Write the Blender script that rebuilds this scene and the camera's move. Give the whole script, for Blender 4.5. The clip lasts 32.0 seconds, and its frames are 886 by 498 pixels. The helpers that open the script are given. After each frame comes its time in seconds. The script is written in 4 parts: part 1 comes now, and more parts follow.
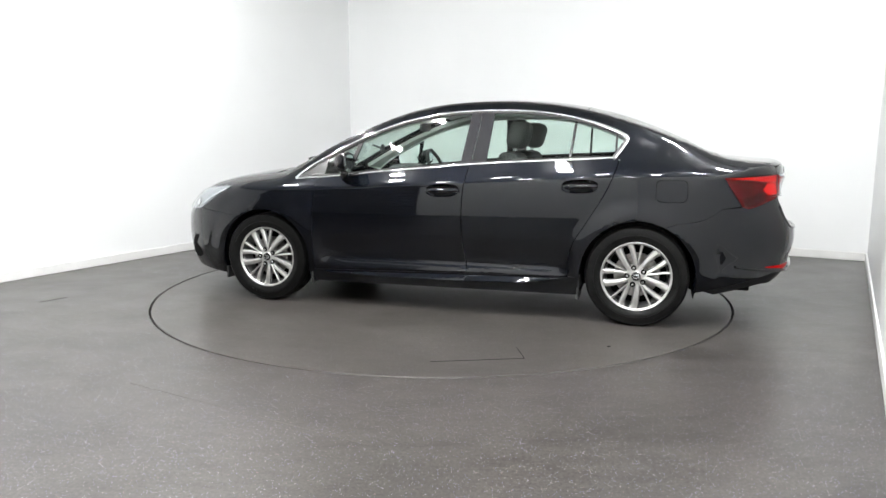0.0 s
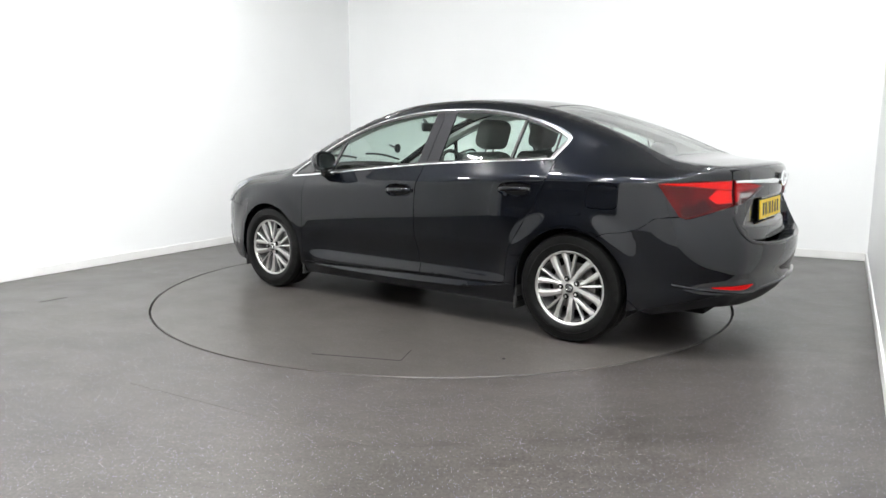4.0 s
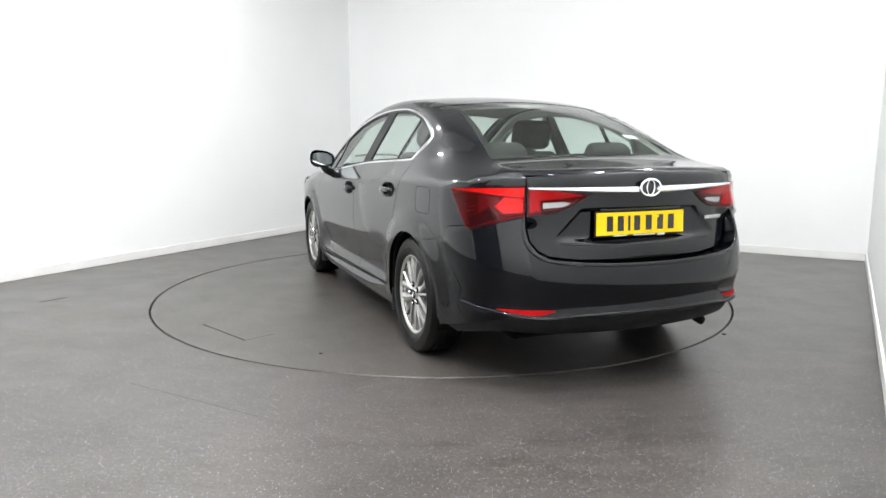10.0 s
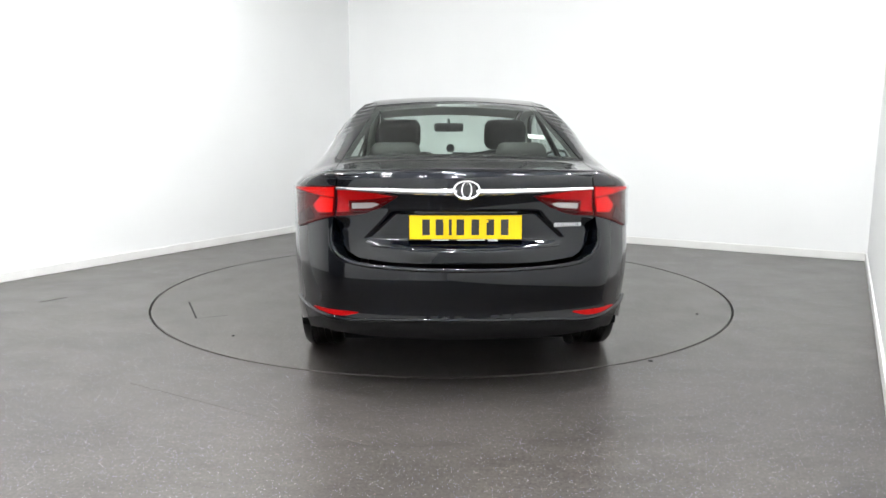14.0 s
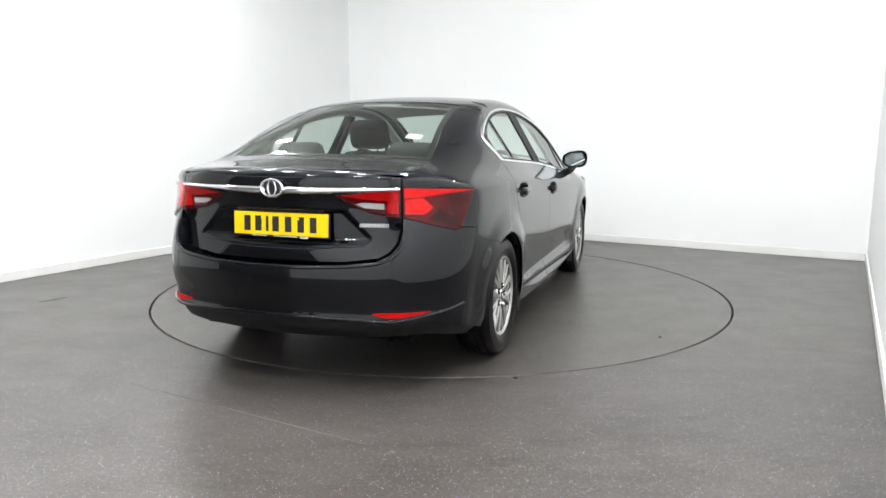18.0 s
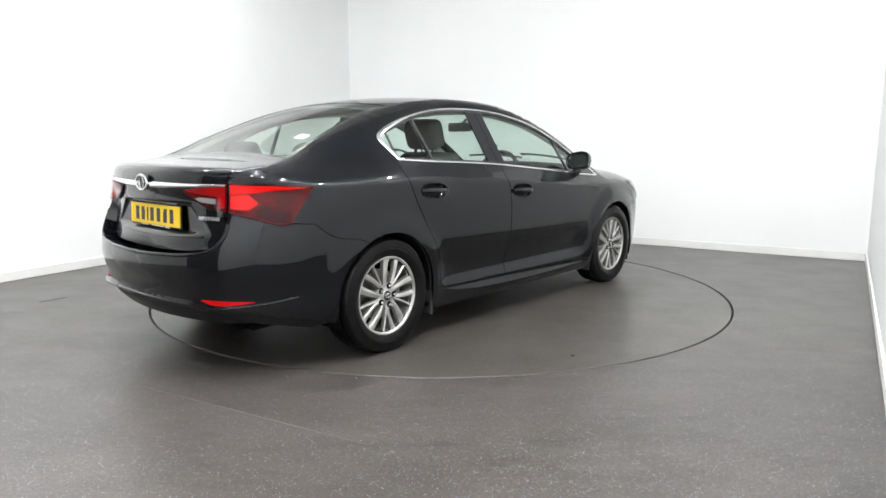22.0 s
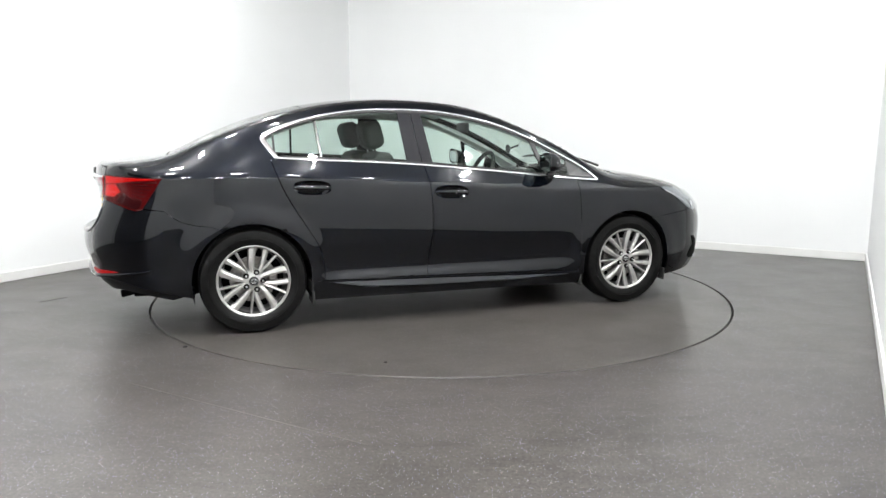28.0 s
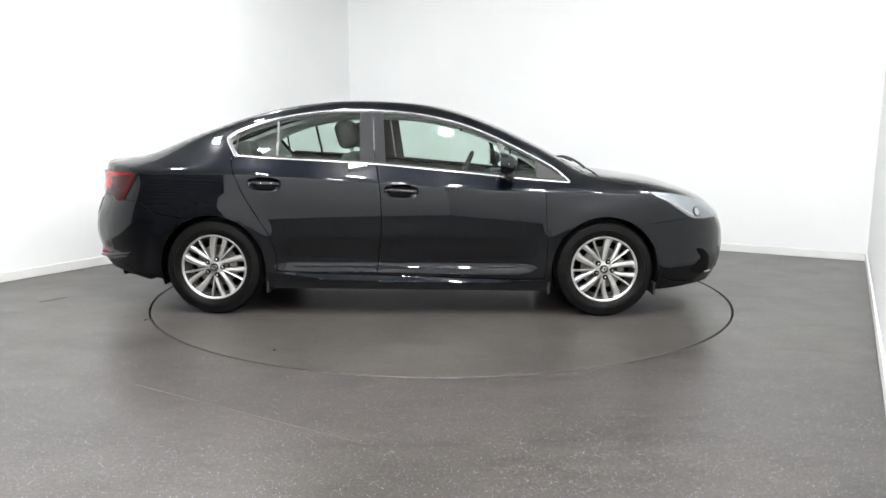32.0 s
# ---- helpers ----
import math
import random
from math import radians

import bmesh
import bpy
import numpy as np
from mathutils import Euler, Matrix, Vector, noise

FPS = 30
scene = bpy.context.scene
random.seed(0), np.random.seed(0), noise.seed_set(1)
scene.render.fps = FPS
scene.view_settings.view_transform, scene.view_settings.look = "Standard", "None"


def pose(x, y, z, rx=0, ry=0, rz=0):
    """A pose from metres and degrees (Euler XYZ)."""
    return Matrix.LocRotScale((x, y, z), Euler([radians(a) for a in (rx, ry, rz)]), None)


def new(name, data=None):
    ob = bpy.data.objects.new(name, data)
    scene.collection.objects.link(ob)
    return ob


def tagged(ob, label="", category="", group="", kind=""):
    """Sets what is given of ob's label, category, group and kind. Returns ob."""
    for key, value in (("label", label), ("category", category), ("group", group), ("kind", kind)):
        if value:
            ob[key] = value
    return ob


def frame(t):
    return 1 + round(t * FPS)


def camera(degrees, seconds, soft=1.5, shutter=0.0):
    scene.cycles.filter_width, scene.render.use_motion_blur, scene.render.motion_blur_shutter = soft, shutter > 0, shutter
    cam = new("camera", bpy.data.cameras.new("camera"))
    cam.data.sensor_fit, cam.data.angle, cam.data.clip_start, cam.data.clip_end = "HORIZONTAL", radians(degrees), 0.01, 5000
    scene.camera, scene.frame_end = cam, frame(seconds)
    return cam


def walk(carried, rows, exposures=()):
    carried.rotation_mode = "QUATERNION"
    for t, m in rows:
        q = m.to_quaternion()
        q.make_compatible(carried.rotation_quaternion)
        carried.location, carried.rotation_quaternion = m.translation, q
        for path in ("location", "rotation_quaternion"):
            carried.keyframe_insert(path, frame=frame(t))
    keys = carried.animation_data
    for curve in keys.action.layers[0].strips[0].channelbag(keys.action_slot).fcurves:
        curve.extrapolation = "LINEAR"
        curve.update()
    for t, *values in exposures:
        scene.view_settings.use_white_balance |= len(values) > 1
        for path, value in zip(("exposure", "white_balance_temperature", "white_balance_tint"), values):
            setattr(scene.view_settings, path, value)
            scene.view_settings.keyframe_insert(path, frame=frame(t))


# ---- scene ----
# A fixed camera looks across a turntable in a white studio; a saloon car turns on it.
LENS = 64.16
EYE = (0.0, 0.0, 1.2186)
TILT = 8.876          # degrees below the level
LEAN = 0.085
CENTRE = (-0.0114, 5.7360)      # turntable axis
RING = 2.238
CAR_AXIS = (1.5595, 0.0607)     # the axis in the car's own space
# seconds, heading of the car in degrees
TURN = [(0, 163.60), (1, 158.58), (2, 153.52), (3, 148.45), (6, 132.98), (7, 127.85), (8, 122.69), (9, 117.51),
        (10, 112.29), (11, 107.06), (12, 101.82), (13, 96.58), (14, 91.31), (17, 75.48), (18, 70.26), (19, 65.10),
        (20, 59.90), (21, 54.68), (22, 49.50), (23, 44.36), (25.5, 31.60), (28, 18.86), (29, 13.95), (30, 9.00),
        (31, 3.88), (32, -1.30)]

cam = camera(LENS, 32.0, soft=1.5)
view = Matrix.Translation(EYE) @ pose(0, 0, 0, 90 - TILT, 0, 0) @ pose(0, 0, 0, 0, 0, LEAN)
walk(cam, [(0.0, view), (32.0, view)], exposures=[(0.0, 0.0), (32.0, 0.0)])

# the studio is lit by its ceiling battens alone; a faint world fill is added outside the closed room
world = bpy.data.worlds.new("world")
scene.world = world
world.use_nodes = True
world.node_tree.nodes["Background"].inputs[0].default_value = (0.9, 0.95, 1.0, 1)
world.node_tree.nodes["Background"].inputs[1].default_value = 0.05
BATTEN = 850.0         # strength of the ceiling lights


# ---- materials ----
def mat(name, colour, rough=0.5, metal=0.0, coat=0.0, spec=0.5, emit=None, strength=0.0, coat_rough=0.03):
    m = bpy.data.materials.new(name)
    m.use_nodes = True
    b = m.node_tree.nodes["Principled BSDF"]
    b.inputs["Base Color"].default_value = (*colour, 1)
    b.inputs["Roughness"].default_value = rough
    b.inputs["Metallic"].default_value = metal
    b.inputs["Coat Weight"].default_value = coat
    b.inputs["Coat Roughness"].default_value = coat_rough
    b.inputs["Specular IOR Level"].default_value = spec
    if emit:
        b.inputs["Emission Color"].default_value = (*emit, 1)
        b.inputs["Emission Strength"].default_value = strength
    return m


def link(m, a, out, b, inp):
    m.node_tree.links.new(a.outputs[out], b.inputs[inp])


def node(m, kind, **values):
    n = m.node_tree.nodes.new(kind)
    for key, v in values.items():
        n.inputs[key.replace("_", " ")].default_value = v
    return n


def noise_of(m, scale, detail=4.0, rough=0.55, distort=0.0):
    tc = m.node_tree.nodes.new("ShaderNodeTexCoord")
    n = node(m, "ShaderNodeTexNoise", Scale=scale, Detail=detail, Roughness=rough, Distortion=distort)
    link(m, tc, "Object", n, "Vector")
    return n


def ramp(m, source, out, stops):
    r = m.node_tree.nodes.new("ShaderNodeValToRGB")
    link(m, source, out, r, "Fac")
    e = r.color_ramp.elements
    while len(e) < len(stops):
        e.new(0.5)
    for k, (p, c) in enumerate(stops):
        e[k].position = p
        e[k].color = (*c, 1) if len(c) == 3 else c
    return r


def varied(m, scale, lo, hi, detail=4.0, span=(0.3, 0.7)):
    """Colour that wanders between two tones."""
    n = noise_of(m, scale, detail)
    r = ramp(m, n, "Fac", [(span[0], lo), (span[1], hi)])
    link(m, r, "Color", m.node_tree.nodes["Principled BSDF"], "Base Color")
    return r


def bumpy(m, scale, strength, distance=0.002, detail=3.0):
    n = noise_of(m, scale, detail)
    b = node(m, "ShaderNodeBump", Strength=strength, Distance=distance)
    link(m, n, "Fac", b, "Height")
    link(m, b, "Normal", m.node_tree.nodes["Principled BSDF"], "Normal")


def floor_material(name, sparkle=1.0, wear=1.0):
    """Grey safety vinyl: dull, scuffed, with bright mineral flecks."""
    m = mat(name, (0.12, 0.115, 0.108), 0.42, spec=0.5)
    bsdf = m.node_tree.nodes["Principled BSDF"]

    def blend(kind, a, b, fac=1.0):
        n = m.node_tree.nodes.new("ShaderNodeMixRGB")
        n.blend_type = kind
        if isinstance(fac, float):
            n.inputs["Fac"].default_value = fac
        else:
            link(m, fac, 0, n, "Fac")
        link(m, a, 0, n, "Color1")
        if isinstance(b, tuple):
            n.inputs["Color2"].default_value = b
        else:
            link(m, b, 0, n, "Color2")
        return n

    big = noise_of(m, 0.5, 5.0, 0.6, 0.4)
    base = ramp(m, big, "Fac", [(0.3, (0.050, 0.0455, 0.0415)), (0.7, (0.073, 0.0665, 0.0615))])
    # trodden dark patches, streaked
    tc = m.node_tree.nodes.new("ShaderNodeTexCoord")
    squeeze = m.node_tree.nodes.new("ShaderNodeMapping")
    squeeze.inputs["Scale"].default_value = (1.1, 2.6, 1.0)
    squeeze.inputs["Rotation"].default_value = (0, 0, 0.25)
    link(m, tc, "Object", squeeze, "Vector")
    stain = node(m, "ShaderNodeTexNoise", Scale=1.3, Detail=12.0, Roughness=0.74, Distortion=1.0)
    link(m, squeeze, 0, stain, "Vector")
    dirt = ramp(m, stain, "Fac", [(0.47, (0, 0, 0)), (0.66, (0.9 * wear, 0.9 * wear, 0.9 * wear))])
    mix = blend("MULTIPLY", base, (0.55, 0.54, 0.53, 1), dirt)
    scuffs = node(m, "ShaderNodeTexNoise", Scale=5.0, Detail=12.0, Roughness=0.80, Distortion=0.3)
    link(m, squeeze, 0, scuffs, "Vector")
    sc = ramp(m, scuffs, "Fac", [(0.25, (0.52, 0.51, 0.50)), (0.71, (1.32, 1.305, 1.29))])
    mix = blend("MULTIPLY", mix, sc, 0.8)
    grain = noise_of(m, 75.0, 5.0, 0.8)
    gr = ramp(m, grain, "Fac", [(0.38, (0.50, 0.50, 0.50)), (0.62, (1.40, 1.40, 1.40))])
    mix = blend("MULTIPLY", mix, gr)
    vor = m.node_tree.nodes.new("ShaderNodeTexVoronoi")
    vor.inputs["Scale"].default_value = 120.0
    link(m, tc, "Object", vor, "Vector")
    fleck = ramp(m, vor, "Distance", [(0.15, (sparkle, sparkle, sparkle)), (0.23, (0, 0, 0))])
    few = m.node_tree.nodes.new("ShaderNodeSeparateColor")
    link(m, vor, "Color", few, "Color")
    pick = ramp(m, few, "Red", [(0.60, (0, 0, 0)), (0.66, (1, 1, 1))])
    tone = ramp(m, few, "Green", [(0.30, (0.34, 0.34, 0.62)), (0.6, (0.62, 0.60, 0.80)), (0.85, (0.80, 0.78, 0.78)), (0.95, (0.50, 0.34, 0.34))])
    both = blend("MULTIPLY", fleck, pick)
    out = blend("MIX", mix, tone, both)
    link(m, out, 0, bsdf, "Base Color")
    scuff = noise_of(m, 3.0, 3.0, 0.5)
    rr = ramp(m, scuff, "Fac", [(0.3, (0.30, 0.30, 0.30)), (0.75, (0.37, 0.37, 0.37))])
    link(m, rr, "Color", bsdf, "Roughness")
    bump = node(m, "ShaderNodeBump", Strength=0.25, Distance=0.0012)
    link(m, grain, "Fac", bump, "Height")
    link(m, bump, "Normal", bsdf, "Normal")
    return m


def glass_material(name, tint, gloss_rough=0.0, least=0.05):
    """Thin tinted glazing: clear to what lies behind, mirror-like at grazing angles."""
    m = bpy.data.materials.new(name)
    m.use_nodes = True
    nt = m.node_tree
    nt.nodes.remove(nt.nodes["Principled BSDF"])
    clear = node(m, "ShaderNodeBsdfTransparent", Color=(*tint, 1))
    shine = node(m, "ShaderNodeBsdfGlossy", Roughness=gloss_rough)
    lw = node(m, "ShaderNodeLayerWeight", Blend=0.5)
    power = nt.nodes.new("ShaderNodeMath")
    power.operation = "POWER"
    power.inputs[1].default_value = 4.5
    fade = nt.nodes.new("ShaderNodeMath")
    fade.operation = "MULTIPLY_ADD"
    fade.inputs[1].default_value, fade.inputs[2].default_value = 0.92, least
    link(m, lw, "Facing", power, 0)
    link(m, power, 0, fade, 0)
    mixed = nt.nodes.new("ShaderNodeMixShader")
    link(m, fade, 0, mixed, 0)
    nt.links.new(clear.outputs[0], mixed.inputs[1])
    nt.links.new(shine.outputs[0], mixed.inputs[2])
    nt.links.new(mixed.outputs[0], nt.nodes["Material Output"].inputs["Surface"])
    return m


WALL = mat("white_wall_paint", (0.77, 0.78, 0.78), 0.6)
varied(WALL, 0.8, (0.82, 0.83, 0.83), (0.85, 0.86, 0.86))
bumpy(WALL, 220.0, 0.06, 0.001)
CEIL = mat("ceiling_paint", (0.5, 0.5, 0.49), 0.7)
varied(CEIL, 1.5, (0.46, 0.46, 0.45), (0.54, 0.54, 0.53))
SKIRT = mat("skirting_gloss_white", (0.8, 0.8, 0.79), 0.35)
varied(SKIRT, 3.0, (0.74, 0.74, 0.72), (0.82, 0.82, 0.81))
FLOOR = floor_material("grey_safety_vinyl")
DISC = floor_material("turntable_vinyl", 0.4, 0.6)
WELD = mat("pale_vinyl_weld", (0.098, 0.091, 0.084), 0.5)
GAP = mat("dark_joint", (0.012, 0.012, 0.012), 0.8)
# tone of the unseen shutter, set for the dark zones reflected in the paint
REFLECTION_SHUTTER = mat("reflection_shutter_grey", (0.13, 0.13, 0.135), 0.5, 0.0)
varied(REFLECTION_SHUTTER, 4.0, (0.115, 0.115, 0.12), (0.145, 0.145, 0.15))
TUBE = mat("batten_diffuser", (0.9, 0.9, 0.9), 0.4, emit=(0.98, 0.985, 0.985), strength=BATTEN)
CASE = mat("batten_case", (0.7, 0.7, 0.7), 0.4)

PAINT = mat("black_metallic_paint", (0.002, 0.0024, 0.004), 0.38, 0.75, coat=1.0, spec=0.0, coat_rough=0.03)
varied(PAINT, 900.0, (0.0007, 0.0012, 0.0025), (0.0020, 0.0032, 0.0066), 2.0)
PAINT.node_tree.nodes["Principled BSDF"].inputs["Coat IOR"].default_value = 1.45
BLACK = mat("gloss_black_trim", (0.012, 0.012, 0.013), 0.25, coat=0.3)
PILLAR = mat("satin_black_film", (0.012, 0.012, 0.014), 0.45, spec=0.10)
RUBBER = mat("black_rubber", (0.016, 0.016, 0.016), 0.7)
PLASTIC = mat("textured_black_plastic", (0.007, 0.007, 0.008), 0.5, spec=0.25)
bumpy(PLASTIC, 600.0, 0.3, 0.0006)
TYRE = mat("tyre_rubber", (0.005, 0.005, 0.005), 0.32, spec=0.16)
varied(TYRE, 30.0, (0.002, 0.002, 0.002), (0.006, 0.0059, 0.0058))
bumpy(TYRE, 300.0, 0.25, 0.0008)
ALLOY = mat("machined_alloy", (0.46, 0.455, 0.45), 0.34, 0.8)
varied(ALLOY, 25.0, (0.42, 0.415, 0.40), (0.52, 0.515, 0.50))
ALLOY_GREY = mat("painted_alloy_grey", (0.20, 0.20, 0.20), 0.42, 0.6)
DISC_STEEL = mat("brake_steel", (0.32, 0.31, 0.30), 0.35, 1.0)
varied(DISC_STEEL, 40.0, (0.24, 0.22, 0.2), (0.4, 0.39, 0.38))
CHROME = mat("chrome", (0.86, 0.87, 0.88), 0.08, 1.0)
SATIN = mat("satin_chrome", (0.72, 0.73, 0.74), 0.2, 1.0)
GLASS = glass_material("green_tinted_glass", (0.80, 0.90, 0.855))
REAR_GLASS = glass_material("heated_rear_glass", (0.80, 0.87, 0.83), least=0.08)
LENS_CLEAR = glass_material("clear_lamp_lens", (0.95, 0.96, 0.97), least=0.02)
RED_LENS = mat("red_lamp_lens", (0.34, 0.003, 0.004), 0.3, spec=0.05)
RED_BRIGHT = mat("bright_red_lamp_element", (0.60, 0.005, 0.004), 0.4, spec=0.05)
RED_MID = mat("red_lamp_body", (0.075, 0.0015, 0.002), 0.3, spec=0.05)
RED_DARK = mat("dark_red_lamp_panel", (0.022, 0.0008, 0.0013), 0.3, spec=0.05)
WHITE_LENS = mat("reversing_lamp_lens", (0.48, 0.45, 0.44), 0.22, 0.4, coat=0.6)
YELLOW = mat("reflective_yellow_plate", (0.78, 0.53, 0.006), 0.35, spec=0.2)
PRINT = mat("black_plate_print", (0.012, 0.012, 0.012), 0.5)
WHITE = mat("white_sticker", (0.72, 0.74, 0.73), 0.5)
SEAT = mat("dark_grey_seat_cloth", (0.022, 0.0215, 0.021), 0.85)
bumpy(SEAT, 120.0, 0.25, 0.001)
TRIM = mat("charcoal_interior_trim", (0.032, 0.032, 0.034), 0.65)
LINER = mat("light_grey_headliner", (0.50, 0.51, 0.49), 0.9)
HEADLAMP_IN = mat("headlamp_reflector", (0.42, 0.44, 0.46), 0.2, 0.85)
SHELL_BLACK = mat("body_underseal", (0.004, 0.004, 0.004), 0.9, spec=0.1)
MIRROR = mat("mirror_glass", (0.62, 0.66, 0.68), 0.02, 1.0)


# ---- shared builders ----
def mesh_of(name, verts, faces, material, parent=None, smooth=False, label=""):
    me = bpy.data.meshes.new(name)
    me.from_pydata([tuple(v) for v in verts], [], [tuple(f) for f in faces])
    me.materials.append(material)
    if smooth:
        me.shade_smooth()
    me.update()
    ob = new(name, me)
    ob.parent = parent
    if label:
        tagged(ob, label)
    return ob


def part(name, bm, material, parent, label="", smooth=False, sharp=35):
    """Links a bmesh as one mesh object under a thing or under a part."""
    bmesh.ops.recalc_face_normals(bm, faces=bm.faces[:])
    me = bpy.data.meshes.new(name)
    bm.to_mesh(me)
    bm.free()
    me.materials.append(material)
    if smooth:
        me.shade_smooth()
        me.set_sharp_from_angle(angle=radians(sharp))
    ob = new(name, me)
    ob.parent = parent
    if label:
        tagged(ob, label)
    return ob


def box_bm(lo, hi, bevel=0.0, m=None, bm=None, segs=2):
    one = bmesh.new()
    bmesh.ops.create_cube(one, size=1.0)
    size = [h - l for l, h in zip(lo, hi)]
    mid = [(h + l) / 2 for l, h in zip(lo, hi)]
    bmesh.ops.scale(one, vec=size, verts=one.verts)
    bmesh.ops.translate(one, vec=mid, verts=one.verts)
    if bevel:
        bmesh.ops.bevel(one, geom=one.edges[:], offset=bevel, segments=segs, profile=0.5, affect="EDGES")
    if m is not None:
        bmesh.ops.transform(one, matrix=m, verts=one.verts)
    if bm is None:
        return one
    tmp = bpy.data.meshes.new("tmp")
    one.to_mesh(tmp)
    one.free()
    bm.from_mesh(tmp)
    bpy.data.meshes.remove(tmp)
    return bm


def lathe(profile, n, axis="y"):
    """Profile of (radius, along the axis) turned round; returns verts and faces."""
    verts, faces = [], []
    k = len(profile)
    for i in range(n):
        a = 2 * math.pi * i / n
        for r, h in profile:
            verts.append((r * math.cos(a), h, r * math.sin(a)) if axis == "y" else (r * math.cos(a), r * math.sin(a), h))
    for i in range(n):
        j = (i + 1) % n
        for q in range(k - 1):
            faces.append((i * k + q, i * k + q + 1, j * k + q + 1, j * k + q))
    return verts, faces


def tube_mesh(points, radius, n=8):
    """A round bar along a polyline."""
    verts, faces = [], []
    pts = [Vector(p) for p in points]
    for i, p in enumerate(pts):
        d = (pts[min(i + 1, len(pts) - 1)] - pts[max(i - 1, 0)]).normalized()
        side = d.orthogonal().normalized() if i == 0 else (side - d * side.dot(d)).normalized()
        up = d.cross(side)
        for k in range(n):
            a = 2 * math.pi * k / n
            verts.append(p + (side * math.cos(a) + up * math.sin(a)) * radius)
    for i in range(len(pts) - 1):
        for k in range(n):
            l = (k + 1) % n
            faces.append((i * n + k, i * n + l, (i + 1) * n + l, (i + 1) * n + k))
    faces.append(tuple(range(n))[::-1])
    faces.append(tuple((len(pts) - 1) * n + k for k in range(n)))
    return verts, faces


# ---- the studio ----
BACK_A = Vector((-1.335, 10.335, 0))      # back corner by the long wall
BACK_B = Vector((4.278, 7.033, 0))        # the other back corner
E1 = (BACK_B - BACK_A).normalized()
E2 = Vector((E1.y, -E1.x, 0))             # from the back wall towards the camera
WIDE = (BACK_B - BACK_A).length
DEEP = 9.3
HIGH = 3.45
ROOM = Matrix.Translation(BACK_A) @ Matrix(((E1.x, E2.x, 0, 0), (E1.y, E2.y, 0, 0), (0, 0, 1, 0), (0, 0, 0, 1)))


def room_box(name, lo, hi, material, label, bevel=0.0):
    ob = part(name, box_bm(lo, hi, bevel, ROOM), material, None)
    return tagged(ob, label, kind="structure")


def ring_sheet(name, radius, n, outer, material):
    """The studio floor: a sheet with a round hole for the turntable."""
    verts, faces = [], []
    c = Vector((CENTRE[0], CENTRE[1], 0))
    inv = ROOM.inverted()
    lc = inv @ c
    for i in range(n):
        a = 2 * math.pi * i / n
        d = Vector((math.cos(a), math.sin(a)))
        reach = min((((outer[1] if d.x > 0 else outer[0]) - lc.x) / d.x) if abs(d.x) > 1e-6 else 1e9,
                    (((outer[3] if d.y > 0 else outer[2]) - lc.y) / d.y) if abs(d.y) > 1e-6 else 1e9)
        for r, z in ((radius, -0.05), (radius, 0.0), (radius + 0.05, 0.0), (reach, 0.0)):
            verts.append(ROOM @ Vector((lc.x + d.x * r, lc.y + d.y * r, z)))
    for i in range(n):
        j = (i + 1) % n
        for q in range(3):
            faces.append((i * 4 + q, i * 4 + q + 1, j * 4 + q + 1, j * 4 + q))
    ob = mesh_of(name, verts, faces, material)
    return tagged(ob, "scuffed grey speckled safety vinyl floor round a turntable", kind="structure")


T = 0.15
LONG_NEAR = Vector((-5.83, 2.20, 0))      # where the long wall meets the entrance wall
SHORT_NEAR = Vector((-0.17, -0.82, 0))    # where the wall beside the camera meets it


def wall_between(name, p, q, label, thick=T, lo=-0.02, hi=HIGH, material=WALL, bevel=0.0):
    """A wall from p to q whose body lies to the left of that way."""
    d = (q - p).normalized()
    m = Matrix.Translation(p) @ Matrix(((d.x, -d.y, 0, 0), (d.y, d.x, 0, 0), (0, 0, 1, 0), (0, 0, 0, 1)))
    ob = part(name, box_bm((0, 0, lo), ((q - p).length, thick, hi), bevel, m), material, None)
    return tagged(ob, label, kind="structure")


ring_sheet("floor", RING + 0.006, 180, (-1.2, WIDE + 0.6, -T, DEEP + 1.0), FLOOR)
wall_between("wall_back", BACK_A - E1 * T, BACK_B + E1 * T, "plain white painted studio wall")
wall_between("wall_long", LONG_NEAR, BACK_A, "plain white painted studio wall")
wall_between("wall_near_camera", BACK_B, SHORT_NEAR, "plain white painted studio wall beside the camera")
# ceiling out of view, kept mid-grey so the car's upper reflections stay dark
room_box("ceiling", (-1.2, -T, HIGH), (WIDE + 0.6, DEEP + 1.0, HIGH + 0.1), CEIL, "plain mid-grey studio ceiling, out of view")
# unseen entrance wall; its wide slatted shutter is added to darken the car's reflections
EN = (LONG_NEAR - SHORT_NEAR).normalized()
EW = (LONG_NEAR - SHORT_NEAR).length
wall_between("wall_entrance", SHORT_NEAR, SHORT_NEAR + EN * 3.3, "white wall beside the vehicle entrance")
wall_between("wall_entrance_side", SHORT_NEAR + EN * (EW - 0.2), LONG_NEAR, "white wall beside the vehicle entrance")
wall_between("wall_entrance_head", SHORT_NEAR + EN * 3.3, SHORT_NEAR + EN * (EW - 0.2), "white wall above the vehicle entrance", lo=2.9)
ENTRY = Matrix.Translation(SHORT_NEAR) @ Matrix(((EN.x, -EN.y, 0, 0), (EN.y, EN.x, 0, 0), (0, 0, 1, 0), (0, 0, 0, 1)))
shutter = tagged(new("reflection_shutter"), "unseen grey slatted shutter, added as the dark entrance the car reflects", "shutter", kind="structure")
for k in range(29):
    part("slat", box_bm((3.3, 0.05, k * 0.1), (EW - 0.2, 0.08, k * 0.1 + 0.094), 0.012, ENTRY, segs=1), REFLECTION_SHUTTER, shutter)
